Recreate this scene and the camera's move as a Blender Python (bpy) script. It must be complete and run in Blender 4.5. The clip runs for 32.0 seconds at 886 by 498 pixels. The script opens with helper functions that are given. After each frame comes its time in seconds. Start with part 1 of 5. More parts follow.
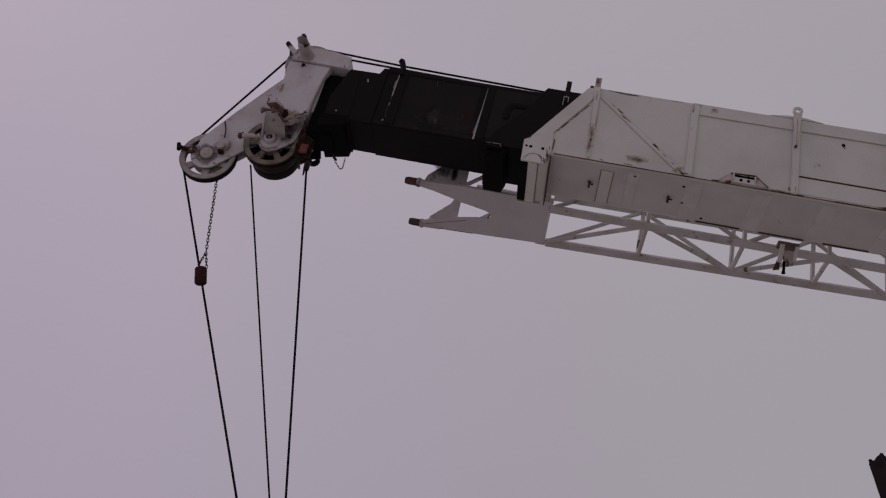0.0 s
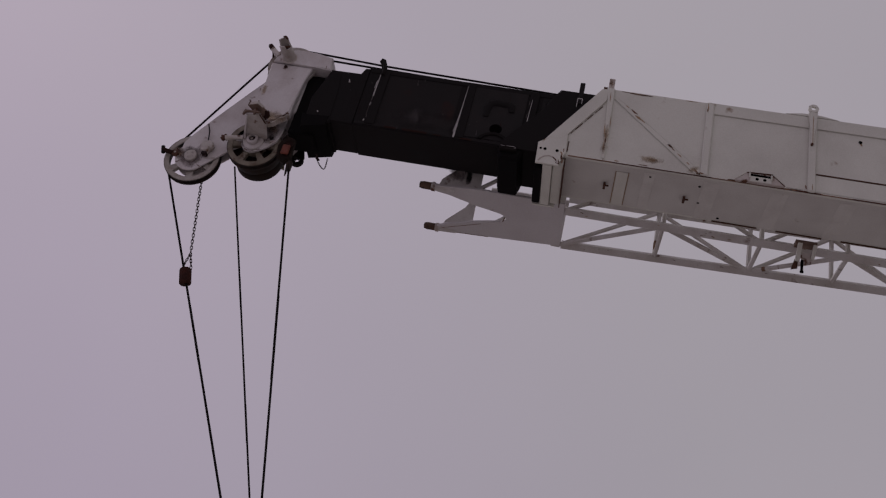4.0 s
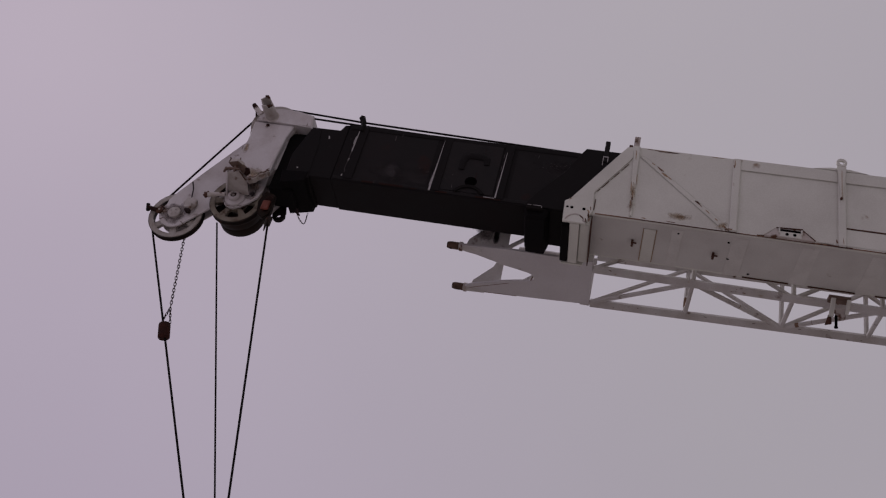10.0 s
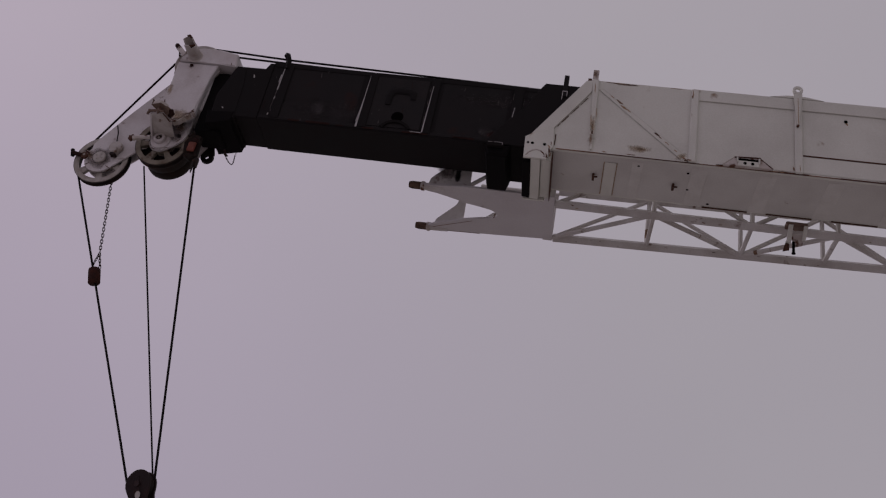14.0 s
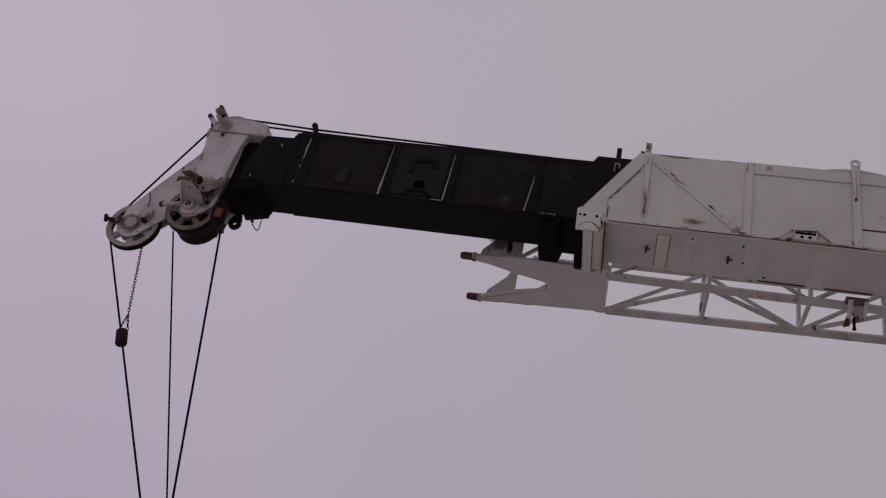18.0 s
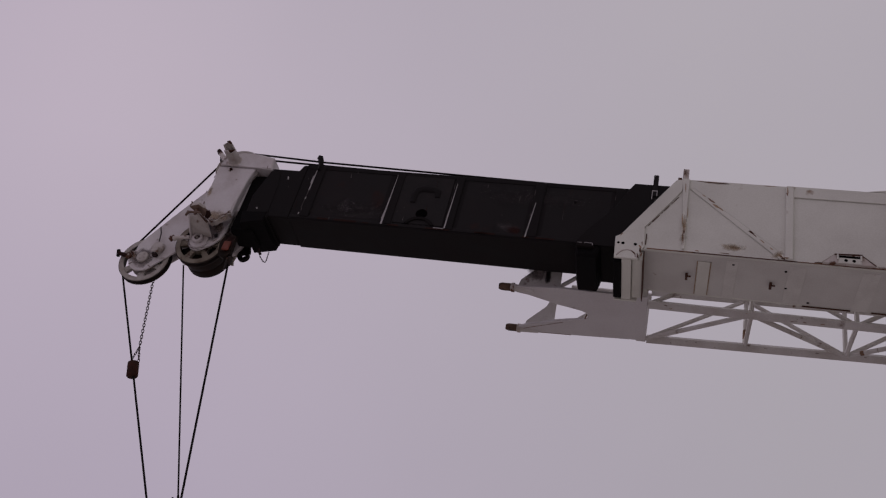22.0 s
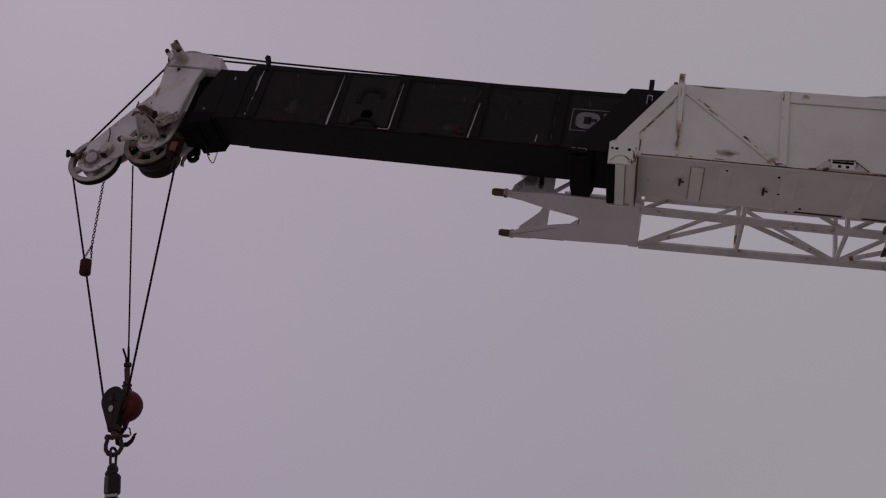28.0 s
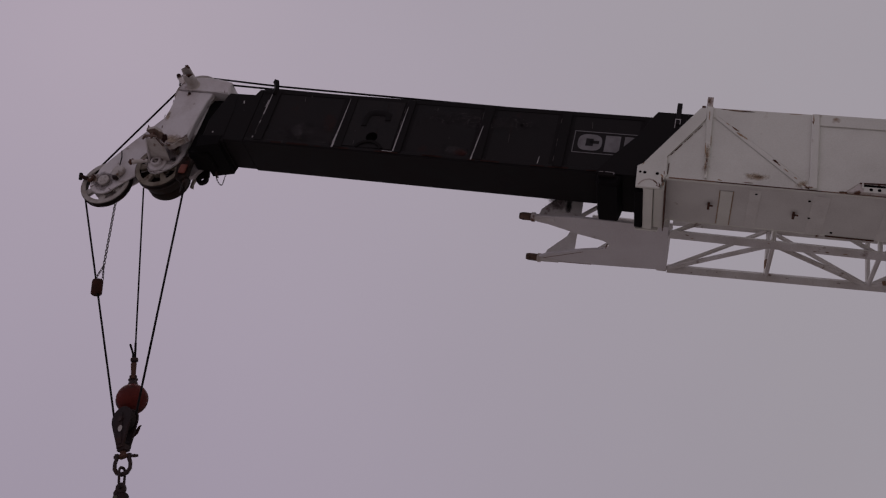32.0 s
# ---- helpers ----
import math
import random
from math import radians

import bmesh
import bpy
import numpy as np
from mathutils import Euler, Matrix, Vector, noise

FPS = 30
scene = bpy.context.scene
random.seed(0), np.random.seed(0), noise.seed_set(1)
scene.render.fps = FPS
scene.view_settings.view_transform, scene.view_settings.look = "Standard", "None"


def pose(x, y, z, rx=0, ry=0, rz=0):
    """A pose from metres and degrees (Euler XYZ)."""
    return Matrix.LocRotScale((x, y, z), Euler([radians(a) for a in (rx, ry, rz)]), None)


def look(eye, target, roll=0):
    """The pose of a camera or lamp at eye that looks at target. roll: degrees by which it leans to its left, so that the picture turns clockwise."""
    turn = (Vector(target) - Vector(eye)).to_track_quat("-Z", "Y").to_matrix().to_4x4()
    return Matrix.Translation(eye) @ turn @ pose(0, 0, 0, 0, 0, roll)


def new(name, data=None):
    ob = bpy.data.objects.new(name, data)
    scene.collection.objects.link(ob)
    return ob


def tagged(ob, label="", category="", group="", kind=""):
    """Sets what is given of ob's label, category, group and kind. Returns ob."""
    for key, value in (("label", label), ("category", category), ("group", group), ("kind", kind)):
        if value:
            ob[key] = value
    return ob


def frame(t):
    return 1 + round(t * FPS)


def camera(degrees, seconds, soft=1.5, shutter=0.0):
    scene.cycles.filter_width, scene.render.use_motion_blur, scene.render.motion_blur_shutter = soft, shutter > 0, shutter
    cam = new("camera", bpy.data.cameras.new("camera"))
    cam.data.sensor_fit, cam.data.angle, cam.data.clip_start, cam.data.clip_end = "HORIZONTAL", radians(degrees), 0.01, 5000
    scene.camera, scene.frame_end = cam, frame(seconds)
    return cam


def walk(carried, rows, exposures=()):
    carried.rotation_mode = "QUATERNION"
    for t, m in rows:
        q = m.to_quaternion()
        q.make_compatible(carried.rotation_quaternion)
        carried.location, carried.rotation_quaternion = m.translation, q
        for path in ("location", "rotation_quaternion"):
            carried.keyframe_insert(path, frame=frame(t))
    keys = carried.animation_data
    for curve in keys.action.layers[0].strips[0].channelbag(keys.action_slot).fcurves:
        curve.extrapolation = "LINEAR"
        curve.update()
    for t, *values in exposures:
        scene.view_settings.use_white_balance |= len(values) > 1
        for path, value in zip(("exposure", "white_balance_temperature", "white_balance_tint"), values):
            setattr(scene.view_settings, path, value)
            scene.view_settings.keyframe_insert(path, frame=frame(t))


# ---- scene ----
cam = camera(50.82, 32.0, soft=1.22)

# the camera stands still at eye height and is turned by hand
walk(cam, [
    (0, pose(0, 0, 1.6, 121.17, 8.50, 3.14)),
    (0.5, pose(0, 0, 1.6, 121.30, 9.01, 2.90)),
    (1, pose(0, 0, 1.6, 121.83, 9.34, 2.88)),
    (1.5, pose(0, 0, 1.6, 122.03, 10.12, 1.89)),
    (2, pose(0, 0, 1.6, 122.20, 9.62, 2.02)),
    (2.5, pose(0, 0, 1.6, 120.97, 9.19, 2.70)),
    (4.5, pose(0, 0, 1.6, 121.90, 8.68, 4.53)),
    (5, pose(0, 0, 1.6, 122.25, 8.74, 3.88)),
    (5.5, pose(0, 0, 1.6, 122.69, 8.45, 3.39)),
    (6, pose(0, 0, 1.6, 121.93, 8.49, 3.25)),
    (6.5, pose(0, 0, 1.6, 120.42, 8.85, 3.31)),
    (7, pose(0, 0, 1.6, 121.64, 8.93, 4.15)),
    (7.5, pose(0, 0, 1.6, 125.18, 8.59, 5.43)),
    (8, pose(0, 0, 1.6, 127.41, 8.24, 5.93)),
    (8.5, pose(0, 0, 1.6, 127.90, 7.95, 6.21)),
    (9, pose(0, 0, 1.6, 128.09, 8.04, 6.28)),
    (9.5, pose(0, 0, 1.6, 127.13, 8.31, 6.24)),
    (10, pose(0, 0, 1.6, 125.56, 8.42, 6.29)),
    (10.5, pose(0, 0, 1.6, 124.16, 8.55, 6.94)),
    (11, pose(0, 0, 1.6, 124.48, 8.43, 7.62)),
    (11.5, pose(0, 0, 1.6, 124.65, 9.16, 8.08)),
    (12, pose(0, 0, 1.6, 121.57, 9.67, 7.16)),
    (12.5, pose(0, 0, 1.6, 122.81, 11.06, 6.82)),
    (13, pose(0, 0, 1.6, 123.41, 12.85, 3.61)),
    (13.5, pose(0, 0, 1.6, 122.42, 13.21, 2.92)),
    (14, pose(0, 0, 1.6, 121.70, 11.30, 5.47)),
    (14.5, pose(0, 0, 1.6, 121.07, 9.43, 6.75)),
    (15, pose(0, 0, 1.6, 123.25, 9.89, 4.97)),
    (15.5, pose(0, 0, 1.6, 127.92, 9.97, 4.74)),
    (17.5, pose(0, 0, 1.6, 126.12, 9.11, 7.96)),
    (18, pose(0, 0, 1.6, 126.45, 9.02, 7.77)),
    (18.5, pose(0, 0, 1.6, 127.09, 8.57, 7.94)),
    (19, pose(0, 0, 1.6, 126.61, 8.49, 8.65)),
    (19.5, pose(0, 0, 1.6, 124.63, 8.73, 8.30)),
    (20, pose(0, 0, 1.6, 123.27, 8.84, 7.97)),
    (20.5, pose(0, 0, 1.6, 125.45, 8.86, 8.12)),
    (21, pose(0, 0, 1.6, 129.46, 8.46, 9.74)),
    (21.5, pose(0, 0, 1.6, 130.42, 8.26, 10.44)),
    (22, pose(0, 0, 1.6, 128.79, 8.55, 10.36)),
    (22.5, pose(0, 0, 1.6, 127.70, 9.21, 9.59)),
    (23, pose(0, 0, 1.6, 127.15, 9.84, 8.96)),
    (23.5, pose(0, 0, 1.6, 124.97, 9.67, 9.42)),
    (24, pose(0, 0, 1.6, 123.62, 9.15, 10.01)),
    (24.5, pose(0, 0, 1.6, 122.96, 8.70, 9.95)),
    (25, pose(0, 0, 1.6, 123.51, 8.60, 10.09)),
    (25.5, pose(0, 0, 1.6, 124.84, 7.85, 11.14)),
    (27.5, pose(0, 0, 1.6, 123.51, 8.64, 9.63)),
    (28, pose(0, 0, 1.6, 122.94, 8.76, 9.99)),
    (28.5, pose(0, 0, 1.6, 123.04, 8.58, 11.04)),
    (29, pose(0, 0, 1.6, 123.63, 10.06, 8.93)),
    (29.5, pose(0, 0, 1.6, 122.06, 11.27, 7.90)),
    (30, pose(0, 0, 1.6, 122.20, 10.40, 9.75)),
    (30.5, pose(0, 0, 1.6, 123.45, 9.11, 11.21)),
    (31, pose(0, 0, 1.6, 124.49, 7.73, 12.43)),
    (31.5, pose(0, 0, 1.6, 124.64, 7.51, 12.27)),
    (32, pose(0, 0, 1.6, 124.61, 7.80, 11.37)),
], exposures=[(0, -.02), (1, -.05), (2, -.02), (5, -.08), (6, -.05), (7, -.09), (8, .08), (9, .09), (10, .06), (11, -.02), (12, -.08), (13, -.05), (14, -.05), (15, -.11),
              (18, .08), (19, .08), (20, -.03), (21, .07), (22, .12), (23, .12), (24, -.03), (25, -.11), (28, -.12), (29, -.10), (30, -.14), (31, -.14), (32, -.12)])

# ---- sky and light: a bright, even overcast ----
world = bpy.data.worlds.new("overcast_sky")
scene.world = world
world.use_nodes = True
wn, wl = world.node_tree.nodes, world.node_tree.links
wn.clear()
w_out = wn.new("ShaderNodeOutputWorld")
w_bg = wn.new("ShaderNodeBackground")
w_sky = wn.new("ShaderNodeTexSky")
w_sky.sky_type, w_sky.sun_disc = "NISHITA", False
w_sky.sun_elevation, w_sky.sun_rotation = radians(50), radians(-32)
w_dim = wn.new("ShaderNodeMixRGB")
w_dim.blend_type, w_dim.inputs[0].default_value = "MULTIPLY", 1.0
w_dim.inputs[2].default_value = (0.06, 0.06, 0.06, 1)
w_co = wn.new("ShaderNodeTexCoord")
w_sep = wn.new("ShaderNodeSeparateXYZ")
w_ramp = wn.new("ShaderNodeValToRGB")
w_ramp.color_ramp.elements[0].position, w_ramp.color_ramp.elements[0].color = 0.32, (0.400, 0.339, 0.419, 1)
w_ramp.color_ramp.elements[1].position, w_ramp.color_ramp.elements[1].color = 0.62, (0.390, 0.351, 0.388, 1)
w_map = wn.new("ShaderNodeMapRange")
w_map.inputs[1].default_value, w_map.inputs[2].default_value = -1, 1
w_noise = wn.new("ShaderNodeTexNoise")
w_noise.inputs["Scale"].default_value, w_noise.inputs["Detail"].default_value = 2.2, 3.0
w_cloud = wn.new("ShaderNodeMixRGB")
w_cloud.blend_type, w_cloud.inputs[0].default_value = "OVERLAY", 0.05
w_mix = wn.new("ShaderNodeMixRGB")
w_mix.inputs[0].default_value = 0.93
wl.new(w_co.outputs["Generated"], w_sep.inputs[0])
wl.new(w_sep.outputs[0], w_map.inputs[0])
wl.new(w_map.outputs[0], w_ramp.inputs[0])
wl.new(w_co.outputs["Generated"], w_noise.inputs["Vector"])
w_high = wn.new("ShaderNodeMapRange")
w_high.inputs[1].default_value, w_high.inputs[2].default_value = 0.28, 0.72
w_high.inputs[3].default_value, w_high.inputs[4].default_value = 0.940, 1.055
w_rise = wn.new("ShaderNodeMixRGB")
w_rise.blend_type, w_rise.inputs[0].default_value = "MULTIPLY", 1.0
wl.new(w_sep.outputs[2], w_high.inputs[0])
wl.new(w_ramp.outputs[0], w_rise.inputs[1])
wl.new(w_high.outputs[0], w_rise.inputs[2])
wl.new(w_rise.outputs[0], w_cloud.inputs[1])
wl.new(w_noise.outputs["Fac"], w_cloud.inputs[2])
wl.new(w_sky.outputs[0], w_dim.inputs[1])
wl.new(w_dim.outputs[0], w_mix.inputs[1])
wl.new(w_cloud.outputs[0], w_mix.inputs[2])
wl.new(w_mix.outputs[0], w_bg.inputs[0])
wl.new(w_bg.outputs[0], w_out.inputs[0])
w_bg.inputs[1].default_value = 1.0

sun = new("sun", bpy.data.lights.new("sun", "SUN"))
sun.data.energy, sun.data.angle, sun.data.color = 0.5, radians(30), (1.0, 0.96, 0.93)
sun.matrix_world = look((-5, 14, 16), (0, 6, 5))
scene.view_settings.exposure = 0.0


# ---- materials ----
def material(name, base, rough=0.6, metal=0.0, dirt=(0.5, 0.45, 0.42), dirt_amount=0.35, dirt_scale=3.0,
             rust=0.0, rust_scale=9.0, rust_colour=(0.10, 0.042, 0.022), bump=0.15, grain=90.0, gloss=0.35):
    m = bpy.data.materials.new(name)
    m.use_nodes = True
    n, l = m.node_tree.nodes, m.node_tree.links
    bsdf = n["Principled BSDF"]
    bsdf.inputs["Metallic"].default_value = metal
    bsdf.inputs["Specular IOR Level"].default_value = gloss
    co = n.new("ShaderNodeTexCoord")
    big, fine, patch = n.new("ShaderNodeTexNoise"), n.new("ShaderNodeTexNoise"), n.new("ShaderNodeTexNoise")
    for node, scale, detail in ((big, dirt_scale, 6), (fine, grain, 4), (patch, rust_scale, 8)):
        node.inputs["Scale"].default_value, node.inputs["Detail"].default_value = scale, detail
        l.new(co.outputs["Object"], node.inputs["Vector"])
    soil = n.new("ShaderNodeMapRange")
    soil.inputs[1].default_value, soil.inputs[2].default_value = 0.42, 0.75
    soil.inputs[4].default_value = dirt_amount
    l.new(big.outputs["Fac"], soil.inputs[0])
    mix = n.new("ShaderNodeMixRGB")
    mix.inputs[1].default_value = (*base, 1)
    mix.inputs[2].default_value = tuple(b * d for b, d in zip(base, dirt)) + (1,)
    l.new(soil.outputs[0], mix.inputs[0])
    speck = n.new("ShaderNodeMixRGB")
    speck.blend_type, speck.inputs[0].default_value = "OVERLAY", 0.18
    l.new(mix.outputs[0], speck.inputs[1])
    l.new(fine.outputs["Fac"], speck.inputs[2])
    last = speck.outputs[0]
    if rust > 0:
        cut = n.new("ShaderNodeMapRange")
        cut.inputs[1].default_value, cut.inputs[2].default_value = 0.72 - 0.3 * rust, 0.80 - 0.3 * rust
        l.new(patch.outputs["Fac"], cut.inputs[0])
        rm = n.new("ShaderNodeMixRGB")
        rm.inputs[2].default_value = (*rust_colour, 1)
        l.new(cut.outputs[0], rm.inputs[0])
        l.new(last, rm.inputs[1])
        last = rm.outputs[0]
    l.new(last, bsdf.inputs["Base Color"])
    rr = n.new("ShaderNodeMapRange")
    rr.inputs[3].default_value, rr.inputs[4].default_value = rough - 0.1, min(1, rough + 0.15)
    l.new(big.outputs["Fac"], rr.inputs[0])
    l.new(rr.outputs[0], bsdf.inputs["Roughness"])
    bp = n.new("ShaderNodeBump")
    bp.inputs["Strength"].default_value, bp.inputs["Distance"].default_value = bump, 0.004
    l.new(fine.outputs["Fac"], bp.inputs["Height"])
    l.new(bp.outputs[0], bsdf.inputs["Normal"])
    return m


WHITE = material("weathered_white_paint", (0.648, 0.640, 0.580), 0.5, dirt=(0.76, 0.745, 0.74), dirt_amount=0.8, dirt_scale=1.5,
                 rust=0.12, rust_scale=5.0, rust_colour=(0.26, 0.18, 0.12), bump=0.05)
WHITE_UNDER = material("underside_white_paint", (0.572, 0.556, 0.524), 0.6, dirt=(0.82, 0.80, 0.80), dirt_amount=0.8, dirt_scale=2.6, rust=0.10, rust_scale=7.0, rust_colour=(0.22, 0.15, 0.10))
RIB_WHITE = material("underside_rib_paint", (0.602, 0.585, 0.550), 0.6, dirt=(0.82, 0.80, 0.80), dirt_amount=0.8, dirt_scale=5.0, rust=0.10, rust_scale=7.0, rust_colour=(0.22, 0.15, 0.10))
WHITE_WORN = material("rust_stained_white_paint", (0.52, 0.475, 0.45), 0.6, dirt=(0.6, 0.5, 0.42), dirt_amount=0.8, dirt_scale=6.0,
                      rust=0.55, rust_scale=11.0)
NOSE_WHITE = material("nose_white_paint", (0.605, 0.570, 0.575), 0.5, dirt=(0.66, 0.60, 0.57), dirt_amount=0.8, dirt_scale=4.0,
                      rust=0.27, rust_scale=7.0, rust_colour=(0.15, 0.09, 0.06))
NOSE_DIRTY = material("grimy_keeper_paint", (0.47, 0.435, 0.415), 0.6, dirt=(0.55, 0.48, 0.43), dirt_amount=0.9, dirt_scale=9.0, rust=0.36, rust_scale=11.0, rust_colour=(0.16, 0.10, 0.07))
BLACK = material("black_boom_paint", (0.0132, 0.0112, 0.0116), 0.6, gloss=0.11, dirt=(1.5, 1.35, 1.35), dirt_amount=0.6, dirt_scale=2.2,
                 rust=0.26, rust_scale=3.2, rust_colour=(0.022, 0.011, 0.010), bump=0.12)
BLACK_DULL = material("greasy_black_steel", (0.009, 0.0075, 0.0075), 0.7, gloss=0.08, dirt=(1.6, 1.3, 1.1), dirt_amount=0.6, rust=0.3, rust_scale=12,
                      rust_colour=(0.03, 0.015, 0.012))
SCRAPE = material("scraped_dull_paint", (0.10, 0.085, 0.085), 0.7, dirt_amount=0.7, dirt_scale=30.0)
JIB_WHITE = material("flaking_jib_paint", (0.552, 0.526, 0.510), 0.55, dirt=(0.7, 0.66, 0.62), dirt_amount=0.8, dirt_scale=4.0, rust=0.25, rust_scale=7.0)
JIB_PLATE = material("grey_white_plate_paint", (0.545, 0.520, 0.522), 0.55, dirt=(0.86, 0.83, 0.83), dirt_amount=0.8, dirt_scale=2.0, rust=0.08, rust_scale=6.0, bump=0.05)
CHIP = material("bare_chipped_edge", (0.42, 0.40, 0.40), 0.55, dirt_amount=0.6, dirt_scale=40.0)
RUST = material("brown_rust", (0.085, 0.038, 0.024), 0.85, dirt=(0.45, 0.4, 0.4), dirt_amount=0.8, dirt_scale=25.0, bump=0.5)
PRONG_RUST = material("bare_greasy_rust", (0.11, 0.062, 0.042), 0.7, dirt=(0.3, 0.3, 0.3), dirt_amount=0.9, dirt_scale=14.0, rust=0.4, rust_scale=18, rust_colour=(0.02, 0.012, 0.011))
SEAM_RUST = material("warm_seam_rust", (0.21, 0.125, 0.08), 0.85, dirt=(0.35, 0.3, 0.28), dirt_amount=0.9, dirt_scale=5.0, rust=0.35, rust_scale=9.0, rust_colour=(0.05, 0.026, 0.018))
RUST_PALE = material("pale_rust_stain", (0.30, 0.20, 0.12), 0.85, dirt=(1.5, 1.6, 1.9), dirt_amount=0.8, dirt_scale=22.0)
STEEL_GREASE = material("greasy_sheave_steel", (0.017, 0.0125, 0.011), 0.6, 0.0, gloss=0.2, dirt=(2.2, 1.7, 1.5), dirt_amount=0.7, dirt_scale=12.0,
                        rust=0.35, rust_scale=14, rust_colour=(0.05, 0.022, 0.014))
SHEAVE_PAINT = material("dirty_sheave_paint", (0.42, 0.39, 0.365), 0.6, dirt=(0.5, 0.42, 0.36), dirt_amount=0.9, dirt_scale=9.0,
                        rust=0.44, rust_scale=12.0, rust_colour=(0.12, 0.065, 0.04))
SHEAVE_GRIME = material("olive_sheave_grime", (0.245, 0.215, 0.175), 0.65, gloss=0.2, dirt=(0.45, 0.38, 0.32), dirt_amount=0.9, dirt_scale=8.0, rust=0.5, rust_scale=11.0, rust_colour=(0.075, 0.042, 0.026))
DRUM_GREASE = material("dark_drum_grease", (0.0145, 0.0100, 0.0078), 0.65, gloss=0.09, dirt=(2.0, 1.5, 1.3), dirt_amount=0.6, dirt_scale=14.0)
ROPE = material("wire_rope", (0.009, 0.007, 0.007), 0.7, 0.0, gloss=0.1, dirt_amount=0.3, dirt_scale=30, bump=0.25, grain=180)
BALL_RED = material("faded_red_ball_paint", (0.105, 0.014, 0.010), 0.6, gloss=0.15, dirt=(0.35, 0.35, 0.4), dirt_amount=0.8, dirt_scale=7.0,
                    rust=0.3, rust_scale=13, rust_colour=(0.04, 0.015, 0.01))
ORANGE = material("orange_reflector", (0.17, 0.042, 0.024), 0.5, dirt_amount=0.7, dirt_scale=18)
OLIVE = material("olive_grey_metal", (0.105, 0.100, 0.075), 0.6, gloss=0.15, dirt_amount=0.5, dirt_scale=18, bump=0.2)
RUST_WEIGHT = material("dark_red_rust", (0.036, 0.014, 0.011), 0.8, gloss=0.15, dirt=(1.8, 1.3, 1.1), dirt_amount=0.7, dirt_scale=18.0, bump=0.3)
BLOCK_DARK = material("dark_block_paint", (0.020, 0.0125, 0.0125), 0.6, gloss=0.15, dirt=(2.0, 1.5, 1.4), dirt_amount=0.6, dirt_scale=10, rust=0.35,
                      rust_scale=14, rust_colour=(0.04, 0.018, 0.012))
CHAIN_STEEL = material("dark_chain_steel", (0.042, 0.026, 0.026), 0.6, 0.1, gloss=0.2, dirt_amount=0.6, dirt_scale=30, rust=0.4, rust_scale=30,
                       rust_colour=(0.06, 0.025, 0.016))
BRACKET_BROWN = material("worn_brown_bracket", (0.17, 0.115, 0.09), 0.75, dirt=(0.4, 0.35, 0.33), dirt_amount=0.9, dirt_scale=10.0, rust=0.4, rust_scale=12)
RIB_BLACK = material("darker_black_boom_paint", (0.0094, 0.0078, 0.0081), 0.65, gloss=0.10, dirt=(1.5, 1.3, 1.3), dirt_amount=0.6, dirt_scale=4.0)
PAD_BLACK = material("matt_pad_black", (0.0055, 0.005, 0.0055), 0.75, gloss=0.06, dirt=(1.8, 1.5, 1.4), dirt_amount=0.6, dirt_scale=6.0)
BLACK_PATCH = material("scuffed_black_paint", (0.0185, 0.0165, 0.0170), 0.65, gloss=0.1, dirt=(1.6, 1.45, 1.4), dirt_amount=0.7, dirt_scale=5.0)
LOGO_GREY = material("faded_grey_decal", (0.17, 0.16, 0.165), 0.6, dirt=(0.5, 0.48, 0.48), dirt_amount=0.7, dirt_scale=14, bump=0.05)
def stain_material(name, colour, cover=0.5, scale=16.0):
    """A stain that thins out towards its ragged border."""
    m = material(name, colour, 0.8, dirt=(1.5, 1.5, 1.6), dirt_amount=0.7, dirt_scale=scale, gloss=0.1)
    n, l = m.node_tree.nodes, m.node_tree.links
    co = n.new("ShaderNodeTexCoord")
    sub = n.new("ShaderNodeVectorMath")
    sub.operation, sub.inputs[1].default_value = "SUBTRACT", (0.5, 0.5, 0.5)
    flat = n.new("ShaderNodeVectorMath")
    flat.operation, flat.inputs[1].default_value = "MULTIPLY", (2, 0, 2)
    size = n.new("ShaderNodeVectorMath")
    size.operation = "LENGTH"
    rough = n.new("ShaderNodeTexNoise")
    rough.inputs["Scale"].default_value, rough.inputs["Detail"].default_value = scale * 1.6, 6
    add = n.new("ShaderNodeMath")
    add.operation = "SUBTRACT"
    ramp = n.new("ShaderNodeMapRange")
    ramp.inputs[1].default_value, ramp.inputs[2].default_value = -0.30, 0.35
    ramp.inputs[4].default_value = cover
    clear, mix = n.new("ShaderNodeBsdfTransparent"), n.new("ShaderNodeMixShader")
    l.new(co.outputs["Generated"], sub.inputs[0])
    l.new(sub.outputs[0], flat.inputs[0])
    l.new(flat.outputs[0], size.inputs[0])
    l.new(co.outputs["Object"], rough.inputs["Vector"])
    l.new(rough.outputs["Fac"], add.inputs[0])
    l.new(size.outputs["Value"], add.inputs[1])
    l.new(add.outputs[0], ramp.inputs[0])
    l.new(ramp.outputs[0], mix.inputs[0])
    l.new(clear.outputs[0], mix.inputs[1])
    l.new(n["Principled BSDF"].outputs[0], mix.inputs[2])
    l.new(mix.outputs[0], n["Material Output"].inputs[0])
    return m


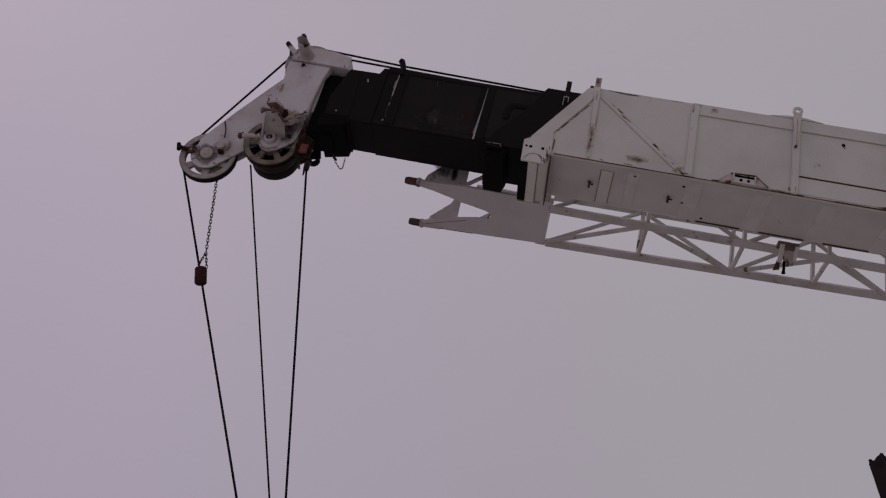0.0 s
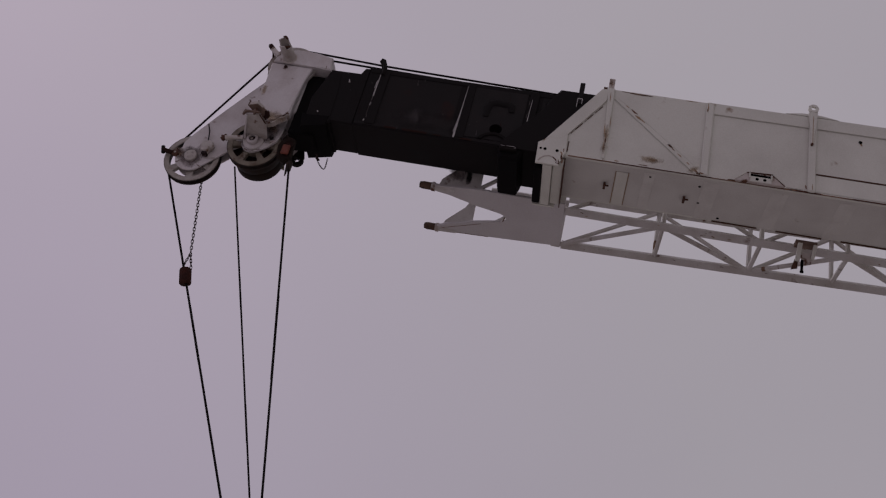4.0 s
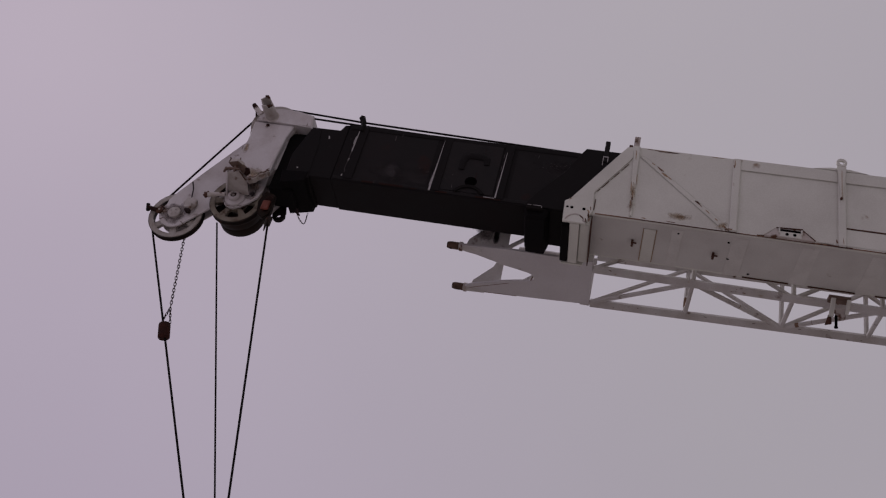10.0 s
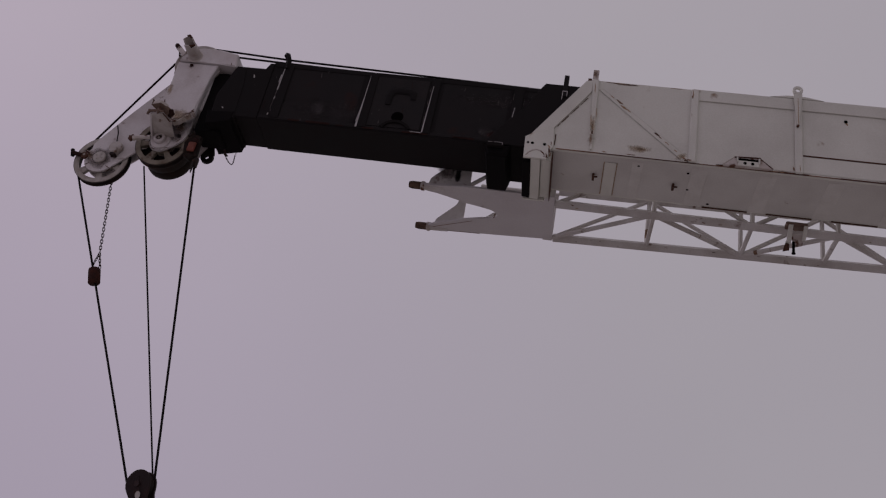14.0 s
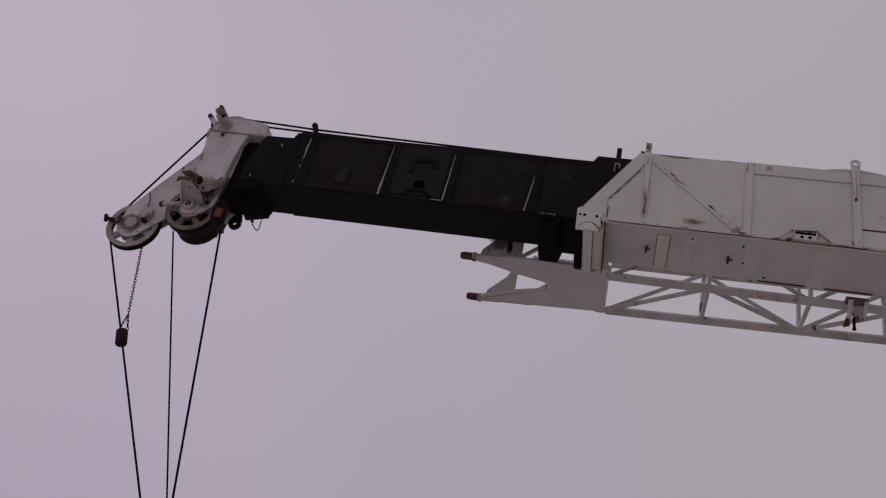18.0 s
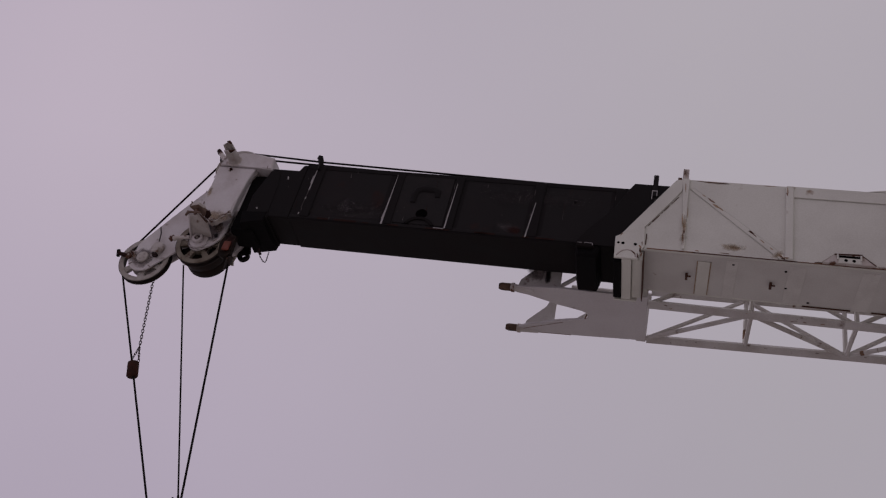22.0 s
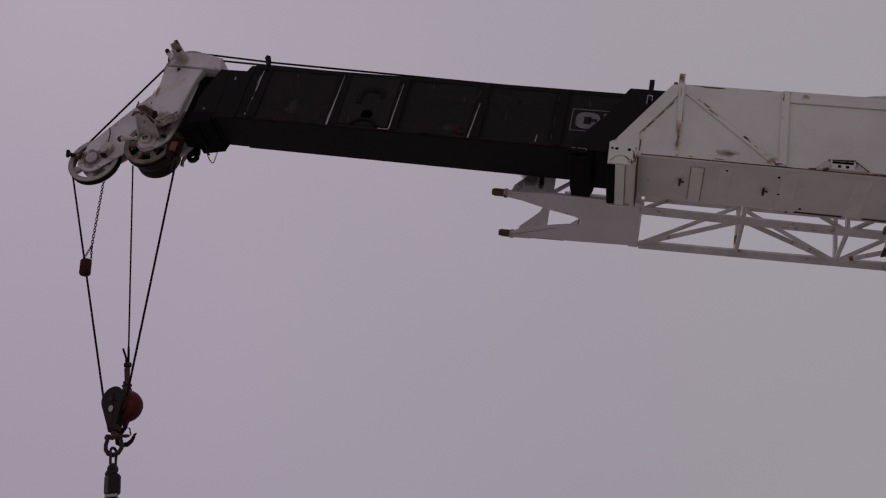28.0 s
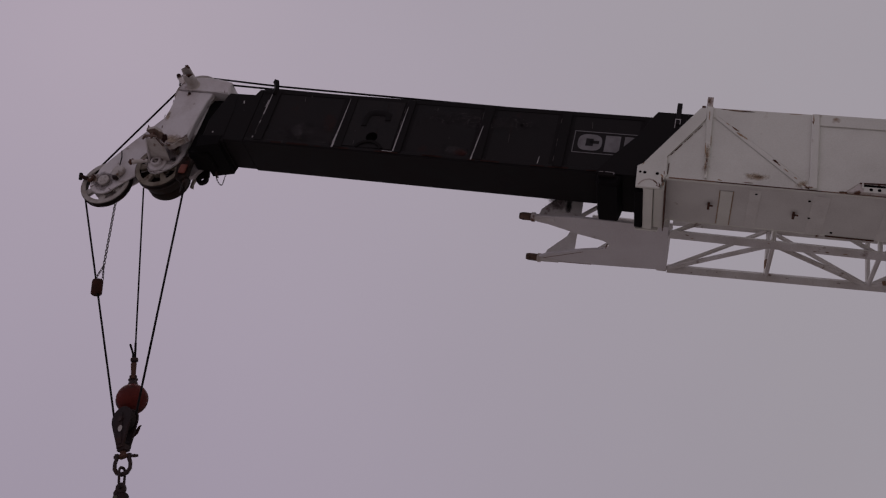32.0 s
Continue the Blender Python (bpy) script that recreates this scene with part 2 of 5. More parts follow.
STAIN_RUST = stain_material("rust_stain", (0.20, 0.125, 0.075), 0.30)
STAIN_PALE = stain_material("pale_rust_streak", (0.36, 0.27, 0.17), 0.38)
STAIN_DIM = stain_material("dull_scuff", (0.072, 0.063, 0.064), 0.36)
STAIN_FILM = stain_material("dust_film", (0.040, 0.034, 0.034), 0.32)
GREY_FILM = stain_material("soft_grey_film", (0.20, 0.17, 0.16), 0.8, 9.0)
STAIN_DARK = stain_material("black_smear", (0.02, 0.016, 0.016), 0.85)
STAIN_RED = stain_material("red_primer_smear", (0.046, 0.015, 0.013), 0.6)
RUST_DARK = material("dark_rust_edge", (0.028, 0.012, 0.010), 0.8, dirt_amount=0.5, dirt_scale=30, gloss=0.1)
SEAM_GRIME = material("seam_grime", (0.47, 0.43, 0.38), 0.8, dirt=(0.5, 0.42, 0.36), dirt_amount=0.9, dirt_scale=9)
HOLE = material("hole_black", (0.003, 0.0025, 0.0025), 0.9, gloss=0.0, dirt_amount=0.0)
GRAVEL = material("pale_gravel", (0.40, 0.375, 0.36), 0.95, dirt=(0.7, 0.7, 0.68), dirt_amount=0.7, dirt_scale=0.35, bump=1.0, grain=28)
TYRE = material("tyre_rubber", (0.025, 0.024, 0.024), 0.85, dirt=(2, 1.9, 1.8), dirt_amount=0.5)
DARK_MAST = material("dark_distant_paint", (0.021, 0.016, 0.017), 0.6, gloss=0.1, dirt=(1.6, 1.3, 1.4), dirt_amount=0.5, dirt_scale=1.2)


# ---- mesh helpers ----
def part(name, bm, mat, parent=None, label="", smooth=False):
    me = bpy.data.meshes.new(name)
    bmesh.ops.recalc_face_normals(bm, faces=bm.faces[:])
    if smooth:
        for f in bm.faces:
            f.smooth = True
    bm.to_mesh(me)
    bm.free()
    if smooth:
        me.set_sharp_from_angle(angle=radians(38))
    me.materials.append(mat)
    ob = new(name, me)
    ob.parent = parent
    if label:
        tagged(ob, label)
    return ob


def box(x0, x1, y0, y1, z0, z1, bevel=0.004, bm=None):
    own = bmesh.new()
    vs = bmesh.ops.create_cube(own, size=1.0)["verts"]
    for v in vs:
        v.co = Vector(((x0 + x1) / 2 + v.co.x * (x1 - x0), (y0 + y1) / 2 + v.co.y * (y1 - y0), (z0 + z1) / 2 + v.co.z * (z1 - z0)))
    if bevel:
        bmesh.ops.bevel(own, geom=own.edges[:], offset=min(bevel, 0.4 * min(abs(x1 - x0), abs(y1 - y0), abs(z1 - z0))), segments=1,
                        affect="EDGES")
    return merge(bm, own)


def merge(bm, own):
    if bm is None:
        return own
    me = bpy.data.meshes.new("tmp")
    own.to_mesh(me)
    own.free()
    bm.from_mesh(me)
    bpy.data.meshes.remove(me)
    return bm


def plate(outline, y0, y1, bevel=0.003, bm=None):
    """A plate with an outline in x and z, from y0 to y1."""
    own = bmesh.new()
    a = own.faces.new([own.verts.new((x, y0, z)) for x, z in outline])
    r = bmesh.ops.extrude_face_region(own, geom=[a])
    for v in r["geom"]:
        if isinstance(v, bmesh.types.BMVert):
            v.co.y = y1
    if bevel:
        bmesh.ops.bevel(own, geom=[e for e in own.edges if len(e.link_faces) == 2 and e.calc_face_angle(0) > 0.9], offset=bevel, segments=1,
                        affect="EDGES")
    return merge(bm, own)


def slab(outline, z0, z1, bevel=0.003, bm=None):
    """A plate with an outline in x and y, from z0 to z1."""
    own = plate([(x, -y) for x, y in outline], z0, z1, bevel)
    own.transform(Matrix.Rotation(radians(90), 4, "X"))
    return merge(bm, own)


def sweep(points, radii, sides=10, closed=False, bm=None, flat=1.0):
    """A round bar along points."""
    own = bmesh.new() if bm is None else bm
    pts = [Vector(p) for p in points]
    if not isinstance(radii, (list, tuple)):
        radii = [radii] * len(pts)
    rings, up = [], None
    for i, p in enumerate(pts):
        if closed:
            d = pts[(i + 1) % len(pts)] - pts[i - 1]
        else:
            d = pts[min(i + 1, len(pts) - 1)] - pts[max(i - 1, 0)]
        d.normalize()
        if up is None:
            up = Vector((0, 1, 0)) if abs(d.y) < 0.9 else Vector((1, 0, 0))
        side = d.cross(up).normalized()
        up = side.cross(d).normalized()
        rings.append([own.verts.new(p + radii[i] * (math.cos(2 * math.pi * k / sides) * side + flat * math.sin(2 * math.pi * k / sides) * up))
                      for k in range(sides)])
    n = len(rings)
    for i in range(n if closed else n - 1):
        a, b = rings[i], rings[(i + 1) % n]
        for k in range(sides):
            own.faces.new((a[k], a[(k + 1) % sides], b[(k + 1) % sides], b[k]))
    if not closed:
        own.faces.new(rings[0])
        own.faces.new(rings[-1])
    return own


def lathe(profile, steps=40, centre=(0, 0, 0), bm=None):
    """A solid turned round the y axis: profile of (radius, y), closed on itself."""
    own = bmesh.new() if bm is None else bm
    cx, cy, cz = centre
    rings = [[own.verts.new((cx + r * math.cos(2 * math.pi * k / steps), cy + y, cz + r * math.sin(2 * math.pi * k / steps)))
              for k in range(steps)] for r, y in profile]
    for i in range(len(rings)):
        a, b = rings[i], rings[(i + 1) % len(rings)]
        for k in range(steps):
            own.faces.new((a[k], a[(k + 1) % steps], b[(k + 1) % steps], b[k]))
    return own


def disc(cx, cz, r, y0, y1, steps=16, bm=None, bevel=0.0):
    return plate([(cx + r * math.cos(2 * math.pi * k / steps), cz + r * math.sin(2 * math.pi * k / steps)) for k in range(steps)], y0, y1, bevel, bm)


def arc(cx, cz, r, a0, a1, steps):
    return [(cx + r * math.cos(radians(a0 + (a1 - a0) * k / steps)), cz + r * math.sin(radians(a0 + (a1 - a0) * k / steps)))
            for k in range(steps + 1)]


def stain(parent, x0, x1, z0, z1, y, mat, tilt=0.0):
    """A thin stain on a side face, its middle strongest."""
    ob = part("stain", box(-abs(x1 - x0) / 2, abs(x1 - x0) / 2, -0.0006, 0.0006, -abs(z1 - z0) / 2, abs(z1 - z0) / 2, 0), mat, parent)
    ob.matrix_local = pose((x0 + x1) / 2, y, (z0 + z1) / 2, 0, tilt, 0)
    return ob


def fleck(parent, x, z, y, length, width, tilt, mat, seed, thick=0.0008):
    """A ragged chip of rust or bare metal on a side face, long along its tilt (degrees, from x towards z)."""
    rnd = random.Random(seed)
    c, sn = math.cos(radians(tilt)), math.sin(radians(tilt))
    outline = []
    for k in range(11):
        a = 2 * math.pi * k / 11
        r = rnd.uniform(0.55, 1.0)
        u, v = length / 2 * r * math.cos(a), width / 2 * r * math.sin(a)
        outline.append((x + u * c - v * sn, z + u * sn + v * c))
    return part("rust_fleck", plate(outline, y, y + thick, 0), mat, parent)


def sheave(parent, cx, cz, y, r, half=0.028, holes=6, turn=0.0, face=None):
    """A grooved rope sheave with a web, spoke openings and a hub, round the y axis."""
    groove = lathe([(r - 0.045, -half), (r, -half), (r, -half * 0.62), (r - 0.028, -half * 0.25), (r - 0.028, half * 0.25), (r, half * 0.62),
                    (r, half), (r - 0.045, half)], 48, (cx, y, cz))
    rim = part("sheave", groove, STEEL_GREASE, parent, "grooved steel rope sheave, greasy and rusted", smooth=True)
    lip = lathe([(r - 0.052, half), (r - 0.004, half), (r - 0.008, half + 0.006), (r - 0.048, half + 0.006)], 48, (cx, y, cz))
    part("rim_face", lip, face or SHEAVE_PAINT, rim, "dirty painted rim face", smooth=True)
    web = bmesh.new()
    step = 360 / holes
    for k in range(holes):
        a = turn + k * step
        w_out, w_in = step * 0.16, step * 0.21
        outline = arc(cx, cz, r - 0.046, a - w_out, a + w_out, 5) + arc(cx, cz, r * 0.40, a + w_in, a - w_in, 3)
        plate(outline, y - 0.012, y + half * 0.8, 0.002, web)
    ring = lathe([(r * 0.28, -0.02), (r * 0.44, -0.014), (r * 0.44, half * 0.85), (r * 0.28, half)], 36, (cx, y, cz))
    merge(web, ring)
    part("spoke_web", web, face or SHEAVE_PAINT, rim, "painted spoke web with cut-outs")
    return rim


# ---- ground ----
# unseen ground; its pale colour throws light up onto the boom's underside
gb = bmesh.new()
bmesh.ops.create_grid(gb, x_segments=60, y_segments=60, size=1500)
for v in gb.verts:
    v.co.z = 0.0
ground = part("ground", gb, GRAVEL)
tagged(ground, "unseen ground to the horizon, drawn as pale compacted gravel", "ground", kind="structure")

# ---- the boom's own space: x towards the tip, y towards the viewer, z up across the boom ----
LUFF, HEADING = radians(21.559), radians(182.027)
bx = Vector((math.cos(LUFF) * math.cos(HEADING), math.cos(LUFF) * math.sin(HEADING), math.sin(LUFF)))
by = Vector((0, 0, 1)).cross(bx).normalized()
bz = bx.cross(by)
BOOM = Matrix.Translation((1.513, 6.655, 6.024)) @ Matrix((bx, by, bz)).transposed().to_4x4()
HW = 0.297

boom = new("boom_base_section")
boom.matrix_world = BOOM
tagged(boom, "white painted boom base section, rust along its seams", "crane boom")

# base section: a box of welded plates, open at the front
wall_outline = [(-7.6, 0.80), (0.05, 0.80), (0.085, 0.77), (0.49, 0.131), (0.50, 0.0), (-7.6, 0.0)]
part("side_wall", plate(wall_outline, HW - 0.02, HW), WHITE, boom)
part("side_wall", plate(wall_outline, -HW, -HW + 0.02), WHITE, boom)
# bottom plate in a darker white than the walls; its ribs lie between
part("bottom_plate", box(-7.6, 0.33, -HW + 0.0205, HW - 0.0205, 0.0, 0.02, 0.002), WHITE_UNDER, boom)
part("top_plate", box(-7.6, 0.05, -HW + 0.0205, HW - 0.0205, 0.78, 0.80, 0.002), WHITE, boom)
base = boom

for side in (1, -1):
    def sy(a, b):
        return (HW + a, HW + b) if side > 0 else (-HW - b, -HW - a)
    part("diagonal_flange", plate([(0.095, 0.775), (0.50, 0.135), (0.315, 0.225), (0.075, 0.60), (0.04, 0.66), (0.04, 0.785)], *sy(0.0015, 0.014)), WHITE, base)
    head_plate = part("front_plate", plate([(0.49, 0.135), (0.545, 0.095), (0.535, -0.12), (0.345, -0.12), (0.325, -0.03), (0.30, 0.02), (0.315, 0.225)],
                      *sy(0.0015, 0.022)), WHITE, base, "white front plate with bolt holes")
    for hx, hz, r in ((0.477, 0.030, 0.014), (0.375, 0.028, 0.014), (0.514, 0.032, 0.011)):
        part("bolt_hole", disc(hx, hz, r, *sy(0.020, 0.0235), steps=12), HOLE, head_plate)
    edge = sy(0.021, 0.024)[0 if side > 0 else 1]
    part("weld_bead", sweep([(x, edge, z) for x, z in ((0.516, -0.098), (0.500, -0.072), (0.472, -0.046), (0.436, -0.034), (0.400, -0.042), (0.372, -0.066), (0.352, -0.104))], 0.0065, 6), WHITE_WORN, head_plate, "curved weld bead", smooth=True)
    part("corner_rib", plate([(0.045, 0.795), (-0.012, 0.795), (-0.018, 0.03), (-0.002, 0.03), (0.035, 0.62)], *sy(0.0015, 0.02)), WHITE, base)
    part("diagonal_brace", plate([(-0.02, 0.69), (-0.06, 0.70), (-0.815, 0.05), (-0.80, 0.015), (-0.765, 0.015)], *sy(0.0015, 0.0075), 0.005), WHITE, base,
         "diagonal brace strip, scuffed with rust")
    for rx in (-0.835, -1.685, -2.513, -3.35, -4.2, -5.05, -5.9, -6.75):
        part("side_rib", box(rx - 0.031, rx + 0.031, *sy(0.0015, 0.026), 0.012, 0.79, 0.008), WHITE, base)
    ends = (-0.865, -1.655, -1.715, -2.483, -2.543, -3.32, -3.38, -4.17, -4.23, -5.02, -5.08, -5.87, -5.93, -6.72)
    for k in range(0, len(ends), 2):
        part("top_strip", box(ends[k + 1], ends[k], *sy(0.0015, 0.011), 0.676, 0.798), WHITE, base)
        if k >= 2:
            part("weld_seam", box(ends[k + 1] + 0.005, ends[k] - 0.005, *sy(0.0015, 0.006), 0.198, 0.212, 0.001), RUST, base, "rusty weld seam")
            part("lower_strip", box(ends[k + 1] + 0.003, ends[k] - 0.003, *sy(0.0015, 0.005), 0.03, 0.195, 0.002), WHITE, base)
    # rusty bottom seam, broken up
    x = 0.28
    while x > -7.4:
        n = random.uniform(0.10, 0.42)
        part("edge_rust", box(x - n, x, *sy(0.001, 0.004), 0.006, 0.006 + random.uniform(0.010, 0.018) * (1 if x < -0.9 else 0.75), 0.001), SEAM_RUST if random.random() < 0.8 else RUST,
             base, "rust along the bottom seam")
        x -= n - 0.004 + random.choice((0.0, 0.0, 0.0, 0.03))
    # rust-brown dashes beside the diagonal flange paint the gap's shadow
    for t0, t1 in ((0.00, 0.15), (0.17, 0.24), (0.29, 0.47), (0.50, 0.55), (0.61, 0.83), (0.87, 0.96)):
        p, q = Vector((0.065, 0.59)), Vector((0.300, 0.235))
        a, b = p.lerp(q, t0), p.lerp(q, t1)
        nrm = Vector((0.0042, 0.0028)) * (0.4 + 1.7 * (t1 - t0))
        part("gap_shadow", plate([tuple(a - nrm), tuple(a + nrm), tuple(b + nrm), tuple(b - nrm)], *sy(0.0015, 0.004), 0), RUST, base)
    part("gap_shadow", box(0.290, 0.298, *sy(0.0015, 0.004), 0.05, 0.16, 0), RUST, base)

part("post_tab", box(0.052, 0.085, HW - 0.03, HW + 0.006, 0.775, 0.812, 0.003), RUST, base)
part("corner_post", box(-0.003, 0.047, HW - 0.05, HW + 0.01, 0.795, 0.912), WHITE_WORN, base, "short upright post, rusty at the top")
stain(base, -0.12, -0.36, 0.765, 0.795, HW + 0.001, STAIN_RUST)
stain(base, -0.27, -0.53, 0.05, 0.15, HW + 0.001, STAIN_PALE)
stain(base, -0.36, -0.48, 0.075, 0.125, HW + 0.0025, STAIN_RUST)
stain(base, -0.03, 0.03, 0.16, 0.42, HW + 0.021, STAIN_PALE)
stain(base, -0.02, 0.02, 0.03, 0.25, HW + 0.0225, STAIN_RUST)
stain(base, -0.68, -0.82, 0.03, 0.10, HW + 0.0087, STAIN_PALE, 41)
stain(base, -0.74, -0.86, 0.012, 0.05, HW + 0.0100, STAIN_RUST)
stain(base, -1.02, -1.22, 0.004, 0.04, HW + 0.001, STAIN_RUST)
stain(base, -1.45, -1.68, 0.004, 0.045, HW + 0.001, STAIN_RUST)
stain(base, -2.30, -2.54, 0.0, 0.05, HW + 0.007, STAIN_RUST)
stain(base, 0.0, 0.05, 0.80, 0.92, HW + 0.011, STAIN_RUST)
for k, (fx, fz, fl, fw, ft, fy, m) in enumerate((
        (-0.205, 0.575, 0.10, 0.020, 41, 0.0080, SEAM_RUST), (-0.245, 0.520, 0.09, 0.022, 41, 0.0080, RUST_PALE), (-0.285, 0.492, 0.07, 0.016, 41, 0.0080, RUST_PALE), (-0.140, 0.625, 0.05, 0.012, 41, 0.0080, RUST_PALE),
        (-0.545, 0.262, 0.085, 0.024, 41, 0.0080, RUST), (-0.570, 0.235, 0.05, 0.012, 41, 0.0080, SEAM_RUST), (-0.625, 0.185, 0.06, 0.012, 41, 0.0080, RUST_PALE), (-0.700, 0.115, 0.05, 0.014, 41, 0.0080, RUST_PALE),
        (-0.770, 0.050, 0.07, 0.018, 41, 0.0080, SEAM_RUST), (-0.790, 0.026, 0.05, 0.016, 10, 0.0080, RUST), (-0.812, 0.022, 0.05, 0.020, 0, 0.0268, SEAM_RUST),
        (0.000, 0.265, 0.09, 0.016, 85, 0.0205, SEAM_RUST), (-0.004, 0.210, 0.06, 0.018, 88, 0.0205, RUST), (0.004, 0.150, 0.12, 0.009, 88, 0.0205, RUST_PALE), (0.018, 0.330, 0.14, 0.010, 87, 0.0205, RUST_PALE),
        (-0.020, 0.420, 0.16, 0.006, 88, 0.0205, RUST_PALE), (0.016, 0.690, 0.12, 0.010, 88, 0.0205, RUST_PALE), (-0.815, 0.735, 0.10, 0.012, 86, 0.0268, RUST_PALE), (-0.812, 0.690, 0.05, 0.012, 80, 0.0268, SEAM_RUST),
        (-0.210, 0.784, 0.20, 0.014, 0, 0.0006, SEAM_RUST), (-0.290, 0.782, 0.14, 0.012, 0, 0.0008, RUST), (-0.110, 0.788, 0.10, 0.008, 0, 0.0006, SEAM_RUST), (-0.680, 0.790, 0.12, 0.008, 0, 0.0006, RUST_PALE),
        (0.500, 0.118, 0.05, 0.008, 125, 0.0225, RUST_PALE), (0.345, -0.085, 0.06, 0.012, 70, 0.0225, RUST), (0.330, -0.040, 0.05, 0.010, 80, 0.0225, SEAM_RUST),
        (-0.120, 0.035, 0.05, 0.012, 10, 0.0006, RUST_PALE), (-0.340, 0.032, 0.10, 0.010, 0, 0.0006, SEAM_RUST), (-1.080, 0.022, 0.12, 0.016, 0, 0.0006, RUST), (-1.570, 0.020, 0.14, 0.014, 0, 0.0006, RUST),
        (-1.640, 0.045, 0.05, 0.018, 80, 0.0268, SEAM_RUST), (-1.690, 0.060, 0.08, 0.008, 88, 0.0268, RUST_PALE), (-2.430, 0.030, 0.16, 0.022, 0, 0.0062, RUST), (-2.075, 0.585, 0.05, 0.022, 60, 0.0006, RUST_PALE))):
    fleck(base, fx, fz, HW + fy, fl, fw, ft, m, 40 + k)
part("drain_hole", disc(-2.07, 0.607, 0.016, HW + 0.001, HW + 0.0035, 10), HOLE, base)

# latch pocket with two bolt holes on the bottom edge
pocket = part("latch_pocket", plate([(-1.085, 0.012), (-1.175, 0.098), (-1.375, 0.110), (-1.475, 0.012)], HW + 0.0015, HW + 0.03), WHITE_WORN, base,
              "welded latch pocket with a dark slot and rusty edges")
part("slot", box(-1.362, -1.188, HW + 0.0285, HW + 0.032, 0.070, 0.092, 0.002), HOLE, pocket)
part("front_strip", box(-1.37, -1.20, HW + 0.0285, HW + 0.036, 0.016, 0.068, 0.002), WHITE, pocket)
for hx in (-1.195, -1.368):
    part("tab", box(hx - 0.006, hx + 0.006, HW + 0.0285, HW + 0.044, 0.045, 0.098, 0.002), WHITE, pocket)
part("top_lip", plate([(-1.172, 0.094), (-1.172, 0.101), (-1.378, 0.113), (-1.378, 0.105)], HW + 0.0285, HW + 0.040, 0.001), RUST, pocket)
for hx in (-1.255, -1.315):
    part("bolt_hole", disc(hx, 0.042, 0.0135, HW + 0.035, HW + 0.0385, 12), HOLE, pocket)
part("edge_grime", plate([(-1.173, 0.102), (-1.168, 0.094), (-1.088, 0.014), (-1.078, 0.014)], HW + 0.0285, HW + 0.0325, 0), SEAM_GRIME, pocket)
part("edge_rust", plate([(-1.375, 0.112), (-1.385, 0.098), (-1.47, 0.014), (-1.482, 0.016)], HW + 0.0285, HW + 0.0325, 0), RUST, pocket)

# lifting eye on a long bar
eye = plate([(-1.669, 0.48), (-1.681, 0.48), (-1.712, 0.79), (-1.716, 0.83), (-1.640, 0.83), (-1.644, 0.79)], HW + 0.0265, HW + 0.042, 0.003)
lathe([(0.021, -0.010), (0.043, -0.010), (0.043, 0.010), (0.021, 0.010)], 20, (-1.678, HW + 0.034, 0.868), eye)
part("lifting_eye", eye, WHITE, base, "lifting eye on a long welded bar")
part("eye_slot", box(-1.6805, -1.6755, HW + 0.0415, HW + 0.0435, 0.49, 0.78, 0.001), RUST_PALE, base)
part("eye_foot", disc(-1.675, 0.485, 0.011, HW + 0.0265, HW + 0.044, 8), RUST, base)
part("cap_plate", plate([(-1.46, 0.801), (-1.60, 0.828), (-1.75, 0.828), (-1.90, 0.801)], HW - 0.08, HW + 0.012), WHITE, base)

# underside: flat ribs, a cover strip and two cleats
for rx, rw in ((-0.41, 0.09), (-0.918, 0.13), (-1.465, 0.13), (-2.00, 0.13), (-2.54, 0.13), (-3.1, 0.12), (-3.65, 0.12), (-4.2, 0.12)):
    part("bottom_rib", box(rx - rw / 2, rx + rw / 2, -HW + 0.012, HW - 0.05, -0.0030, -0.001, 0.0018), RIB_WHITE, base)
for x0, x1 in ((-1.02, -1.40), (-1.56, -1.94), (-2.10, -2.48), (-2.66, -3.0)):
    part("edge_rust", box(x1, x0, -HW + 0.002, -HW + 0.014, -0.010, -0.001, 0.001), RUST, base, "rust along the far bottom edge")
part("cover_strip", box(-0.238, -0.140, -HW + 0.03, HW - 0.09, -0.010, -0.001), WHITE, base, "bolted cover strip")
for ex in (-0.246, -0.139):
    part("cover_edge", box(ex, ex + 0.007, -HW + 0.03, HW - 0.09, -0.006, -0.001, 0.001), RUST_PALE, base)
part("bolt", disc(0, 0, 0.012, 0.0, 0.012, 8), HOLE, base).matrix_local = pose(-0.195, 0.06, -0.006, 90)
for cx, cy in ((-0.06, 0.0), (-0.735, -0.02)):
    cl = box(cx - 0.009, cx + 0.011, cy - 0.030, cy + 0.030, -0.040, -0.001, 0.003)
    box(cx - 0.035, cx + 0.01, cy + 0.012, cy + 0.024, -0.036, -0.022, 0.003, cl)
    part("cleat", cl, RUST, base, "small rusty cleat")
for cx, cy in ((-0.83, 0.17), (-0.86, -0.06), (-1.06, -0.24), (-0.42, 0.2)):
    part("plug", disc(0, 0, 0.011, 0, 0.006, 8), HOLE, base).matrix_local = pose(cx, cy, -0.004, 90)

